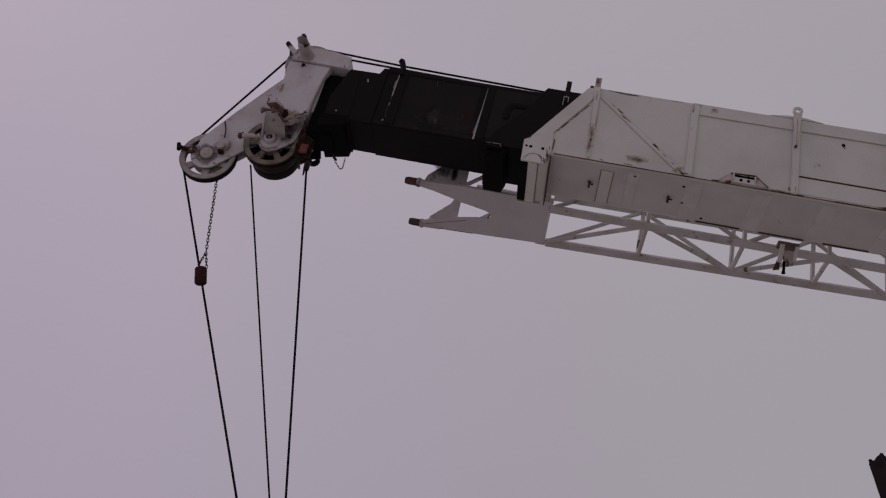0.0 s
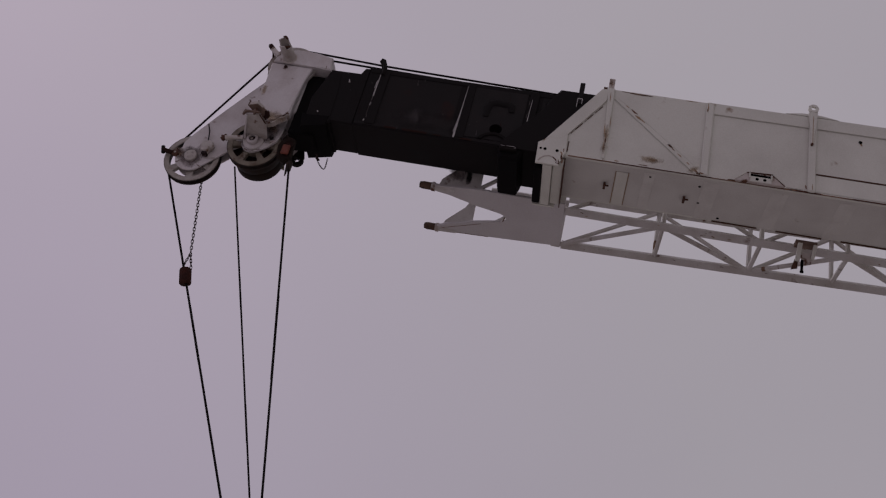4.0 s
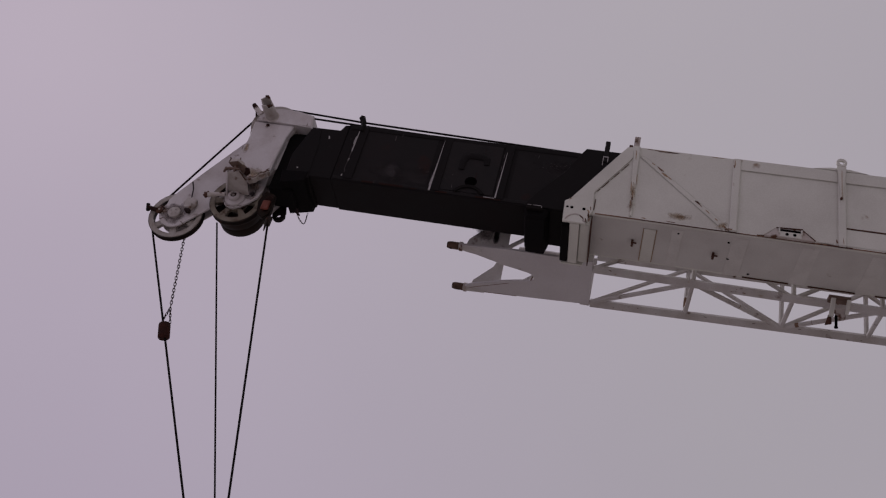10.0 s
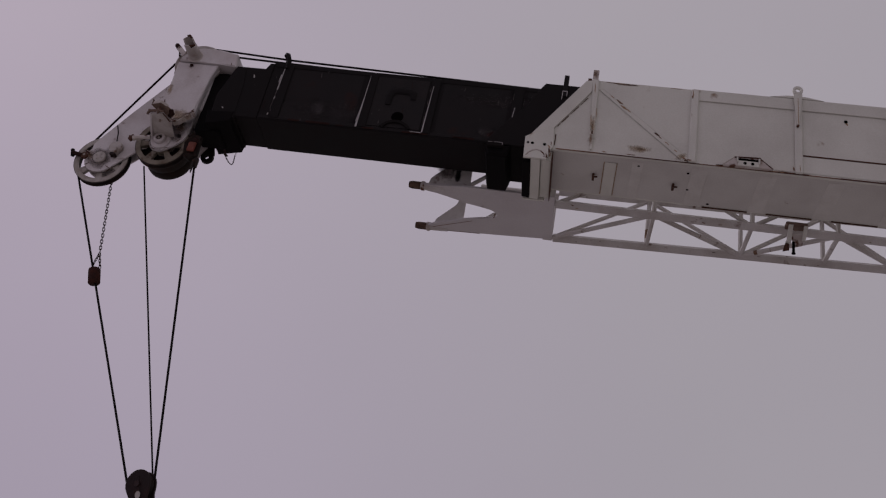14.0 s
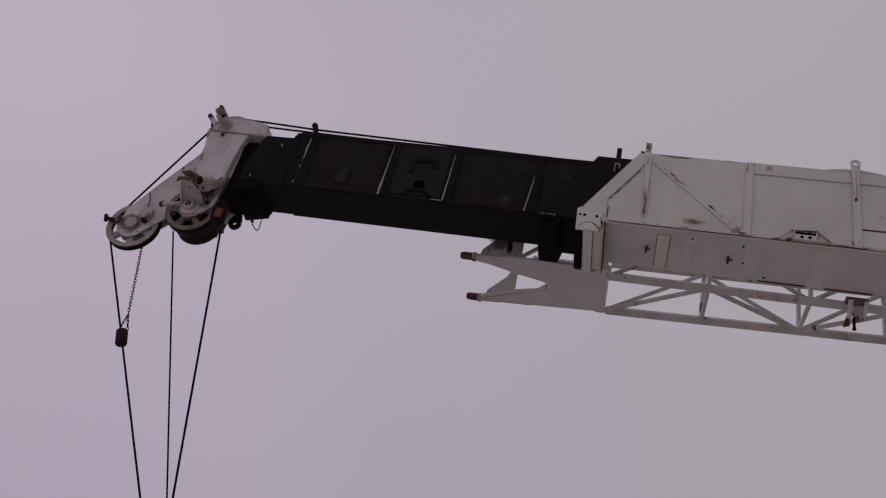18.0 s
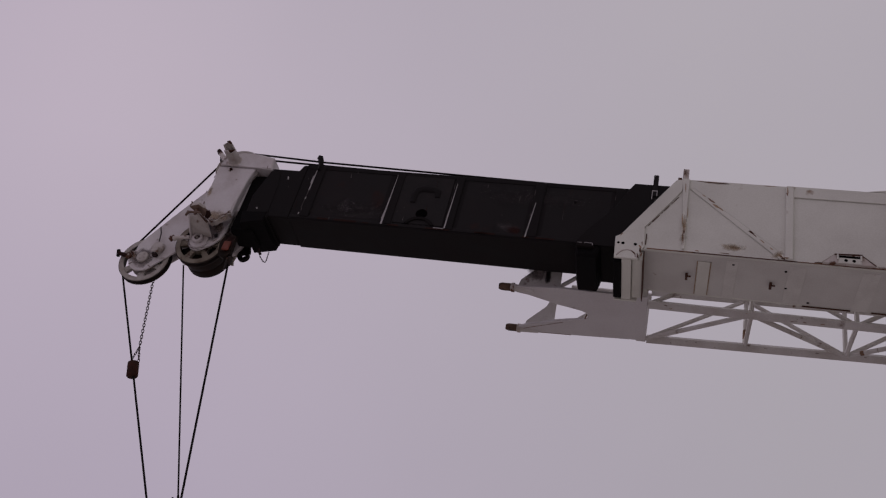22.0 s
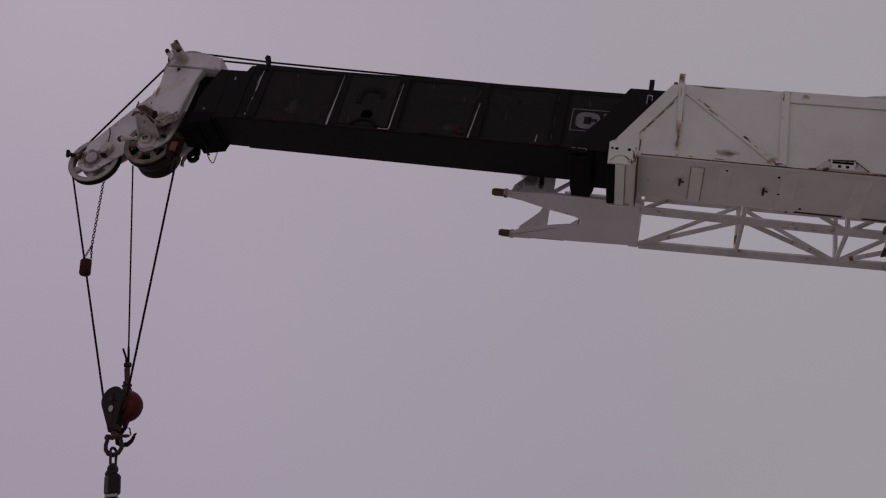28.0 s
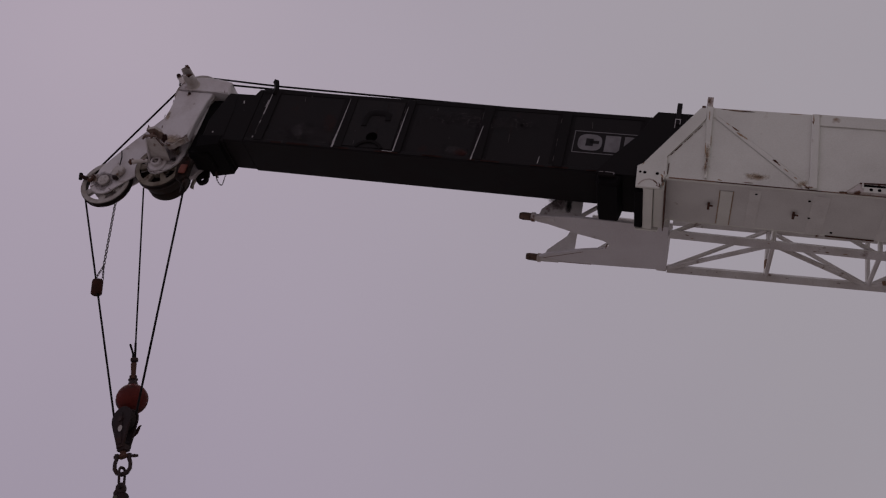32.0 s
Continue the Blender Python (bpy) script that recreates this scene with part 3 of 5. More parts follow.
# cross members at the front mouth
part("wear_pad_housing", box(0.392, 0.472, -HW + 0.01, HW - 0.002, -0.122, 0.0), WHITE, base, "white wear pad housing across the mouth")
part("wear_pad_bracket", box(0.302, 0.388, -HW + 0.01, HW - 0.03, -0.098, -0.001), WHITE, base, "white bracket beside the wear pad, rusty along its edge")
for k, (fx, fz, fl, fw, ft) in enumerate(((0.330, -0.030, 0.07, 0.020, 80), (0.318, -0.075, 0.06, 0.016, 95), (0.335, 0.010, 0.05, 0.018, 60), (0.352, -0.100, 0.05, 0.012, 20), (0.322, 0.045, 0.05, 0.010, 85))):
    fleck(base, fx, fz, HW + 0.0226, fl, fw, ft, (RUST, SEAM_RUST, RUST_PALE)[k % 3], 380 + k)
part("wear_pad_edge", box(0.294, 0.302, -HW, HW - 0.02, -0.125, -0.001), RUST, base)

# middle section: only its black collar shows
MH = 0.268
mid_outline = [(-2.6, 0.735), (0.446, 0.735), (0.486, 0.668), (0.585, 0.46), (0.790, 0.19), (0.87, 0.06), (0.885, 0.022), (-2.6, 0.022)]
mid_section = new("boom_middle_section")
mid_section.matrix_world = BOOM
tagged(mid_section, "black boom middle section, only its slanted collar showing", "crane boom")
part("side_wall", plate(mid_outline, MH - 0.022, MH), RIB_BLACK, mid_section)
part("side_wall", plate(mid_outline, -MH, -MH + 0.022), RIB_BLACK, mid_section)
part("bottom_plate", box(-2.6, 0.88, -MH + 0.0225, MH - 0.0225, 0.022, 0.04, 0.002), RIB_BLACK, mid_section)
part("top_plate", box(-2.6, 0.44, -MH + 0.0225, MH - 0.0225, 0.714, 0.734, 0.002), BLACK, mid_section)
part("guide_post", box(0.250, 0.292, MH - 0.04, MH + 0.012, 0.60, 0.842), BLACK, mid_section)
post_chip = box(0.288, 0.294, MH + 0.011, MH + 0.014, 0.56, 0.66, 0)
box(0.248, 0.254, MH + 0.011, MH + 0.014, 0.60, 0.66, 0, post_chip)
box(0.254, 0.288, MH + 0.011, MH + 0.014, 0.652, 0.66, 0, post_chip)
part("chipped_paint", post_chip, CHIP, mid_section)
part("wear_pad_housing", plate([(0.878, 0.021), (0.66, 0.021), (0.668, -0.03), (0.69, -0.10), (0.85, -0.10), (0.872, -0.03)], -MH, MH + 0.004, 0.022), PAD_BLACK, mid_section, "black wear pad housing")
part("wear_pad_housing", box(0.474, 0.542, -MH, MH - 0.01, -0.128, 0.02, 0.006), PAD_BLACK, mid_section)
part("adjuster_bracket", box(0.715, 0.86, MH + 0.001, MH + 0.04, -0.03, 0.014, 0.006), BLACK_DULL, mid_section)
adj = box(0.73, 0.80, MH + 0.041, MH + 0.043, 0.005, 0.008, 0)
box(0.815, 0.85, MH + 0.041, MH + 0.043, 0.003, 0.006, 0, adj)
box(0.724, 0.728, MH + 0.041, MH + 0.043, -0.014, 0.004, 0, adj)
part("chipped_paint", adj, CHIP, mid_section)

# fly section: moves out of the boom; its own space is the boom's space when retracted
FH, FZ0, FZ1 = 0.232, 0.055, 0.705
fly = new("boom_fly_section")
fly.matrix_world = BOOM
tagged(fly, "black boom fly section with white nose and rope sheaves, sliding out", "crane boom")
part("box_section", box(-4.6, 1.8695, -FH + 0.018, FH, FZ0 - 0.014, FZ1, 0.004), RIB_BLACK, fly, "black box section, scratched")


def streak(x0, z0, x1, z1, w0, w1, y=FH + 0.0135, parent=None, mat=None, name="chipped_paint"):
    outline = [(x0 - w0, z0), (x0 + w0, z0), (x1 + w1, z1), (x1 - w1, z1)]
    return part(name, plate(outline, y, y + 0.0015, 0), mat or CHIP, parent or fly)


for rx, w in ((1.725, 0.045), (0.920, 0.042), (0.345, 0.04), (-0.405, 0.045), (-1.12, 0.045), (-1.85, 0.045), (-2.6, 0.045)):
    part("side_rib", box(rx - w, rx + w, FH, FH + 0.013, FZ0 + 0.015, FZ1 - 0.012, 0.006), RIB_BLACK, fly)
# lighter black panels over the darker box: side brightness put into the colour
panel_ends = (1.84, 1.685, 1.012, 0.858, 0.420, 0.270, -0.325, -0.485, -1.040, -1.200, -1.770, -1.930, -2.52, -2.68)
for k in range(1, len(panel_ends) - 2, 2):
    part("side_panel", box(panel_ends[k + 1], panel_ends[k], FH - 0.002, FH + 0.0002, FZ0 + 0.036, FZ1 - 0.051, 0), BLACK, fly, "lighter black side panel, scuffed")
part("bottom_edge_strip", box(-4.6, 1.86, FH, FH + 0.006, FZ0 + 0.002, FZ0 + 0.035, 0.003), BLACK, fly)
part("top_edge_strip", box(-4.6, 1.86, FH, FH + 0.005, FZ1 - 0.050, FZ1 - 0.004, 0.003), RIB_BLACK, fly)
streak(0.950, 0.650, 0.966, 0.062, 0.001, 0.008)
streak(0.955, 0.42, 0.979, 0.13, 0.002, 0.006, FH + 0.001)
streak(0.363, 0.60, 0.376, 0.075, 0.0016, 0.0055)
streak(-0.388, 0.45, -0.354, 0.06, 0.0020, 0.0055)
streak(1.762, 0.64, 1.768, 0.38, 0.003, 0.005)
streak(1.774, 0.56, 1.778, 0.47, 0.003, 0.003)
streak(1.770, 0.37, 1.776, 0.16, 0.0015, 0.0015, mat=SCRAPE)
streak(1.768, 0.30, 1.771, 0.27, 0.005, 0.005)
streak(1.780, 0.11, 1.782, 0.09, 0.005, 0.005)
streak(2.034, 0.538, 2.024, 0.502, 0.004, 0.007, FH + 0.001)
streak(2.214, 0.128, 2.208, 0.114, 0.006, 0.006, FH + 0.0065)
streak(-0.950, 0.17, -0.945, 0.09, 0.002, 0.004, FH + 0.001)
part("chipped_paint", box(0.368, 0.48, FH + 0.0065, FH + 0.008, 0.072, 0.078, 0), CHIP, fly)
stain(fly, 1.26, 1.44, 0.10, 0.36, FH + 0.0050, STAIN_DIM)
stain(fly, -0.06, -0.30, 0.09, 0.22, FH + 0.0036, STAIN_DIM)
stain(fly, 0.50, 1.7, 0.085, 0.32, FH + 0.0022, STAIN_FILM)
stain(fly, 1.30, 1.36, 0.16, 0.26, FH + 0.0036, STAIN_DIM)
stain(fly, -1.05, 0.25, 0.40, 0.62, FH + 0.0022, STAIN_FILM)
stain(fly, -0.165, -0.335, 0.08, 0.185, FH + 0.0050, STAIN_RED)
for k in range(18):
    x = random.uniform(-1.6, 1.7)
    n = random.uniform(0.04, 0.25)
    part("edge_rust", box(x, x + n, FH + 0.0062, FH + 0.0078, FZ0 + 0.002, FZ0 + random.uniform(0.010, 0.022), 0), RUST_DARK, fly)
# small nicks and scrapes
for k in range(46):
    x, z = random.uniform(-1.9, 2.0), random.uniform(0.08, 0.66)
    h = random.uniform(0.006, 0.03) if k % 3 else random.uniform(0.03, 0.10)
    lean = random.uniform(-0.012, 0.004)
    streak(x, z, x + lean, z - h, 0.0008, random.uniform(0.001, 0.0028), FH + 0.0055, None, RUST_DARK if k % 2 else SCRAPE)
for rx, w in ((1.725, 0.045), (0.920, 0.042), (0.345, 0.04), (-0.405, 0.045), (-1.12, 0.045)):
    for k in range(5):
        z = random.uniform(0.10, 0.62)
        streak(rx + w - 0.003, z, rx + w - 0.002, z - random.uniform(0.02, 0.07), 0.0012, 0.0022, FH + 0.0135, None, SCRAPE)
# raised handle shape, hole and arc
part("patch_plate", box(0.405, 0.885, FH + 0.0008, FH + 0.005, 0.10, 0.66, 0.002), BLACK_PATCH, fly, "scuffed black patch plate")
hb = sweep([(0.735, FH + 0.008, 0.345), (0.736, FH + 0.008, 0.440), (0.716, FH + 0.008, 0.495), (0.668, FH + 0.008, 0.515), (0.568, FH + 0.008, 0.512), (0.526, FH + 0.008, 0.487), (0.520, FH + 0.008, 0.425)],
           [0.026, 0.033, 0.037, 0.038, 0.038, 0.034, 0.026], 10, flat=0.28)
part("raised_guard", hb, RIB_BLACK, fly, "raised black guard shaped like a hook", smooth=True)
part("bolt_hole", disc(0.622, 0.222, 0.054, FH + 0.004, FH + 0.007, 20), HOLE, fly)
part("arched_pad", plate(arc(0.62, 0.02, 0.16, 150, 30, 10) + arc(0.62, 0.02, 0.13, 30, 150, 10), FH + 0.007, FH + 0.02, 0.003), BLACK_DULL, fly)
part("bolt_hole", disc(-0.731, 0.50, 0.014, FH + 0.001, FH + 0.003, 10), HOLE, fly)
# faded decal: frame and two plain shapes
dl = bmesh.new()
for x0, x1, z0, z1 in ((-2.02, -1.19, 0.485, 0.492), (-2.02, -1.19, 0.250, 0.257), (-1.197, -1.19, 0.257, 0.485), (-2.02, -2.013, 0.257, 0.485)):
    box(x0, x1, FH + 0.0007, FH + 0.0025, z0, z1, 0, dl)
decal = part("decal_frame", dl, LOGO_GREY, fly, "faded grey decal frame")
part("decal_shape", plate([(-1.335 + 0.105 * math.copysign(abs(math.cos(a)) ** 0.7, math.cos(a)), 0.37 + 0.09 * math.copysign(abs(math.sin(a)) ** 0.7, math.sin(a)))
                           for a in [2 * math.pi * k / 24 for k in range(24)]], FH + 0.0007, FH + 0.0025, 0), LOGO_GREY, decal)
part("decal_notch", box(-1.415, -1.335, FH + 0.0026, FH + 0.0034, 0.358, 0.392, 0), BLACK_PATCH, decal)
part("decal_notch", box(-1.365, -1.300, FH + 0.0026, FH + 0.0034, 0.330, 0.412, 0), BLACK_PATCH, decal)
for x0 in (-1.465, -1.63, -1.80):
    part("decal_shape", box(x0 - 0.13, x0, FH + 0.0007, FH + 0.0025, 0.28, 0.46, 0), LOGO_GREY, decal)

decal.location.x -= 0.025

# the side of the fly stands a little in from the mouth's own side
SHIFT = Vector((0.02, -0.04, 0.027))
for ob in fly.children:
    ob.location += SHIFT
FH, FZ0, FZ1 = FH + SHIFT.y, FZ0 + SHIFT.z, FZ1 + SHIFT.z
FFAR = -0.244

# top of the fly: raised step, rope guide post and ropes
part("top_step", box(-4.6, 1.90, FFAR + 0.03, FH - 0.002, FZ1 - 0.002, FZ1 + 0.004, 0.002), BLACK, fly)
guide = sweep([(1.765, 0.20, 0.66), (1.770, 0.20, 0.74), (1.785, 0.20, 0.79), (1.81, 0.20, 0.835)], [0.028, 0.026, 0.026, 0.03], 4)
part("rope_guide", guide, BLACK_DULL, fly, "bent rope guide post", smooth=True)

# nose: lower front of the fly, head frame, side plates, sheaves
front_outline = [(1.89, FZ0 - 0.014), (1.89, FZ1), (1.942, 0.727), (1.972, 0.658), (2.245, 0.654), (2.245, FZ0 - 0.014)]
part("front_section", plate(front_outline, FFAR, FH, 0.012), RIB_BLACK, fly, "black stepped front end of the box section")
part("head_frame", plate([(2.095, 0.045), (2.325, 0.045), (2.335, 0.30), (2.25, 0.625), (2.14, 0.635), (2.11, 0.45)], FFAR - 0.006, FH + 0.006, 0.012), RIB_BLACK, fly, "black head frame behind the nose")
part("head_web", box(2.24, 2.47, -0.17, 0.10, -0.06, 0.625, 0.012), PAD_BLACK, fly)
part("foot_block", plate([(2.122, 0.003), (2.335, -0.05), (2.36, 0.10), (2.11, 0.12)], -0.268, FH + 0.012, 0.008), PAD_BLACK, fly, "black foot block under the head")
MX, MZ, MR = 2.758, -0.180, 0.247
NY1 = 0.182
nose_outline = [(2.822, 0.64), (2.812, 0.41), (2.822, 0.24), (2.838, 0.03), (2.755, -0.012), (2.674, -0.030), (2.634, -0.052), (2.575, -0.012), (2.520, 0.034), (2.478, 0.070), (2.476, 0.25), (2.458, 0.49), (2.425, 0.64)]
hub_outline = [(2.90, 0.155), (2.905, 0.03)] + arc(MX, MZ - 0.005, 0.108, 25, -100, 8) + [(2.69, -0.268), (2.61, -0.208), (2.553, -0.14), (2.535, -0.04), (2.532, 0.155)]
far_outline = [(2.822, 0.63), (2.81, 0.41), (2.82, 0.24), (2.80, 0.0), (2.70, -0.12), (2.60, -0.15), (2.50, -0.12), (2.443, 0.0), (2.442, 0.2), (2.42, 0.44), (2.385, 0.60), (2.645, 0.67)]
nose_side = part("nose_plate", plate(nose_outline, NY1 - 0.065, NY1, 0.008), NOSE_WHITE, fly, "white nose side plate with a ragged rusty lower edge")
part("lower_skin", plate([(2.800, 0.188), (2.814, 0.045), (2.745, 0.004), (2.674, -0.018), (2.634, -0.040), (2.58, -0.002), (2.526, 0.042), (2.492, 0.078), (2.488, 0.206)], NY1 + 0.0005, NY1 + 0.005, 0.002),
     NOSE_WHITE, nose_side, "welded lower skin, dirty along its seam")
part("hub_plate", plate(hub_outline, 0.022, 0.046, 0.004), NOSE_WHITE, fly, "hub plate, dirty round the sheave shaft")
lip_line = [(2.70, -0.030), (2.674, -0.034), (2.634, -0.056), (2.606, -0.040), (2.575, -0.018), (2.548, 0.016), (2.520, 0.030), (2.498, 0.060), (2.478, 0.066)]
ragged = [(x, z + dz) for (x, z), dz in zip(reversed(lip_line), (0.016, 0.022, 0.030, 0.010, 0.018, 0.007, 0.014, 0.006, 0.004))]
part("edge_rust", plate(lip_line + ragged, NY1 + 0.0052, NY1 + 0.0080, 0), RUST, nose_side, "ragged rust along the lower edge")
lip = bmesh.new()
for k in range(len(lip_line) - 1):
    (xa, za), (xb, zb) = lip_line[k], lip_line[k + 1]
    drop = (0.004, 0.010, 0.006, 0.012, 0.005, 0.009, 0.004, 0.008)[k]
    plate([(xa, za), (xb, zb), (xb + 0.002, zb - drop), (xa - 0.002, za - drop)], NY1 - 0.05, NY1 + 0.010 + 0.004 * (k % 3), 0, lip)
part("grimy_lip", lip, WHITE_WORN, nose_side, "rust-flecked lip under the plate")
part("nose_plate", plate(far_outline, -0.25, -0.195, 0.006), NOSE_WHITE, fly)
top_block = part("nose_top_block", plate([(2.808, 0.655), (2.785, 0.742), (2.70, 0.800), (2.62, 0.822), (2.44, 0.818), (2.272, 0.783), (2.252, 0.633), (2.420, 0.640), (2.800, 0.652)], -0.17, 0.202, 0.012), NOSE_WHITE, fly,
     "white top block over the head")
part("nose_front", box(2.46, 2.78, -0.19, 0.11, 0.16, 0.60, 0.01), NOSE_WHITE, fly)
stain(fly, 2.45, 2.80, -0.07, 0.11, NY1 + 0.0058, STAIN_PALE)
stain(fly, 2.47, 2.60, -0.03, 0.07, NY1 + 0.0086, STAIN_RUST)
# grey films darken the hub plate below the lip and round the shaft
stain(fly, 2.52, 2.82, -0.21, 0.11, 0.0474, GREY_FILM)
stain(fly, 2.535, 2.695, -0.07, 0.04, 0.0486, STAIN_RUST)
stain(fly, 2.64, 2.92, -0.32, -0.03, 0.0480, GREY_FILM)
stain(fly, 2.66, 2.71, 0.565, 0.625, NY1 + 0.0012, STAIN_RUST)
stain(fly, 2.76, 2.82, 0.22, 0.40, NY1 + 0.0012, STAIN_PALE)
stain(fly, 2.56, 2.66, -0.14, -0.08, 0.0492, STAIN_DARK, -25)

for k, (fx, fz, fl, fw, ft, fy) in enumerate(((2.50, 0.085, 0.05, 0.014, -40, NY1 + 0.0094), (2.55, 0.035, 0.04, 0.010, -40, NY1 + 0.0094), (2.62, -0.02, 0.06, 0.012, -25, NY1 + 0.0094), (2.79, 0.16, 0.05, 0.012, 80, NY1 + 0.0094),
        (2.825, 0.30, 0.07, 0.008, 85, NY1 + 0.0006), (2.815, 0.50, 0.05, 0.008, 88, NY1 + 0.0006), (2.665, 0.605, 0.03, 0.010, 70, NY1 + 0.0006), (2.62, 0.70, 0.05, 0.010, 10, 0.2026), (2.30, 0.655, 0.05, 0.008, 80, 0.2026),
        (2.87, 0.05, 0.05, 0.012, 60, 0.0466), (2.60, -0.16, 0.06, 0.012, -50, 0.0466), (2.69, -0.255, 0.06, 0.010, -20, 0.0466), (2.80, -0.275, 0.05, 0.012, 15, 0.0466), (2.86, -0.20, 0.04, 0.010, 60, 0.0466))):
    fleck(fly, fx, fz, fy, fl, fw, ft, RUST if k % 2 else BRACKET_BROWN, 300 + k)

# main sheaves on one shaft
sheave(fly, MX, MZ, -0.022, MR, 0.033, 6, -6, SHEAVE_GRIME)
drum = lathe([(0.10, -0.275), (0.208, -0.275), (0.216, -0.26), (0.216, -0.18), (0.210, -0.17), (0.218, -0.16), (0.222, -0.075), (0.236, -0.060), (0.10, -0.060)], 48, (MX, 0.0, MZ))
part("sheave_drum", drum, DRUM_GREASE, fly, "inner sheaves, brown with grease and rust", smooth=True)
part("shaft", lathe([(0.030, -0.35), (0.052, -0.35), (0.052, 0.098), (0.044, 0.104), (0.030, 0.104)], 22, (MX, 0.0, MZ)), NOSE_WHITE, fly, "sheave shaft end", smooth=True)
part("shaft_bore", disc(MX, MZ, 0.0295, 0.05, 0.086, 6), RUST_DARK, fly)
part("shaft_spot", disc(MX + 0.006, MZ + 0.002, 0.014, 0.0862, 0.090, 7), SHEAVE_PAINT, fly)
part("hub_washer", lathe([(0.054, 0.0462), (0.094, 0.0462), (0.090, 0.062), (0.054, 0.066)], 26, (MX, 0.0, MZ)), NOSE_WHITE, fly, "round washer, rust-streaked", smooth=True)


def shelf(corners, thick, name, mat, label="", parent=None):
    """A flat plate through given corners, thickened upwards."""
    own = bmesh.new()
    low = [own.verts.new(c) for c in corners]
    high = [own.verts.new((x, y, z + thick)) for x, y, z in corners]
    own.faces.new(low)
    own.faces.new(high)
    n = len(corners)
    for k in range(n):
        own.faces.new((low[k], low[(k + 1) % n], high[(k + 1) % n], high[k]))
    return part(name, own, mat, parent or fly, label)


# keeper shelf that stands out from the hub, with its bent clips
keeper = shelf([(2.842, 0.060, -0.150), (2.826, 0.15, -0.146), (2.772, 0.352, -0.128), (2.640, 0.384, -0.124), (2.598, 0.285, -0.140), (2.640, 0.060, -0.140)], 0.012, "keeper_plate", NOSE_DIRTY,
               "white pin keeper plate standing out from the hub, rust at its edge")
shelf([(2.842, 0.060, -0.182), (2.826, 0.15, -0.170), (2.772, 0.352, -0.128), (2.760, 0.352, -0.128), (2.813, 0.15, -0.170), (2.828, 0.060, -0.182)], 0.045, "keeper_flange", NOSE_WHITE, "", keeper)
shelf([(2.640, 0.384, -0.125), (2.598, 0.285, -0.142), (2.612, 0.283, -0.142), (2.652, 0.381, -0.125)], 0.018, "keeper_edge", RUST, "rusty turned edge", keeper)
clip = sweep([(2.80, 0.345, -0.105), (2.775, 0.37, -0.10), (2.70, 0.385, -0.104), (2.645, 0.388, -0.108)], [0.012, 0.015, 0.014, 0.010], 6)
sweep([(2.795, 0.350, -0.075), (2.80, 0.350, -0.125)], 0.012, 6, False, clip)
sweep([(2.70, 0.388, -0.080), (2.690, 0.388, -0.135)], 0.010, 6, False, clip)
part("keeper_clip", clip, BRACKET_BROWN, fly, "bent rust-brown keeper clip")
bar = shelf([(2.772, 0.395, -0.055), (2.690, 0.402, -0.035), (2.625, 0.330, -0.040), (2.612, 0.298, -0.066), (2.640, 0.300, -0.085), (2.735, 0.362, -0.072)], 0.016, "keeper_bracket", BRACKET_BROWN, "rusty folded keeper bracket")
shelf([(2.764, 0.402, -0.048), (2.690, 0.408, -0.026), (2.640, 0.345, -0.030), (2.652, 0.335, -0.034), (2.700, 0.392, -0.036), (2.768, 0.388, -0.052)], 0.024, "bracket_fold", WHITE_WORN, "", bar)
# curled end in darker rust, its shadowed look put into the colour
part("bracket_end", sweep([(2.622, 0.325, -0.030), (2.612, 0.300, -0.058), (2.628, 0.292, -0.092)], [0.020, 0.026, 0.018], 8), RUST_DARK, bar, smooth=True)
part("bracket_stay", sweep([(2.69, 0.385, -0.06), (2.69, 0.37, -0.12)], 0.009, 6), RUST, bar)
part("bracket_pin", sweep([(2.765, 0.396, -0.045), (2.762, 0.398, -0.010), (2.772, 0.400, 0.004)], [0.008, 0.007, 0.005], 6), RUST, bar, smooth=True)
part("locking_pin", sweep([(2.845, 0.085, -0.182), (2.965, 0.085, -0.205), (3.00, 0.085, -0.215)], [0.018, 0.021, 0.026], 8), WHITE_WORN, fly, "locking pin with a rusty tip", smooth=True)
tip = sweep([(2.995, 0.085, -0.190), (3.028, 0.085, -0.238)], 0.022, 8)
sweep([(3.012, 0.085, -0.214), (3.040, 0.088, -0.196)], [0.014, 0.009], 6, False, tip)
part("locking_pin_tip", tip, RUST, fly, smooth=True)
part("side_marker", box(2.376, 2.446, 0.12, 0.142, -0.318, -0.218, 0.008), ORANGE, fly, "small orange marker plate")
part("marker_backing", plate([(2.46, -0.10), (2.36, -0.14), (2.345, -0.34), (2.40, -0.40), (2.47, -0.36), (2.50, -0.22)], 0.07, 0.118, 0.006), DRUM_GREASE, fly, "rust-red sheave cover edge")
stain(fly, 2.35, 2.47, -0.38, -0.12, 0.1192, STAIN_RED)
part("sheave_guard", plate([(2.560, 0.135), (2.592, 0.100), (2.600, -0.095), (2.592, -0.150), (2.555, -0.158), (2.572, -0.105), (2.556, -0.02)], -0.375, -0.345, 0.004), SHEAVE_GRIME, fly, "grimy sheave guard strip")

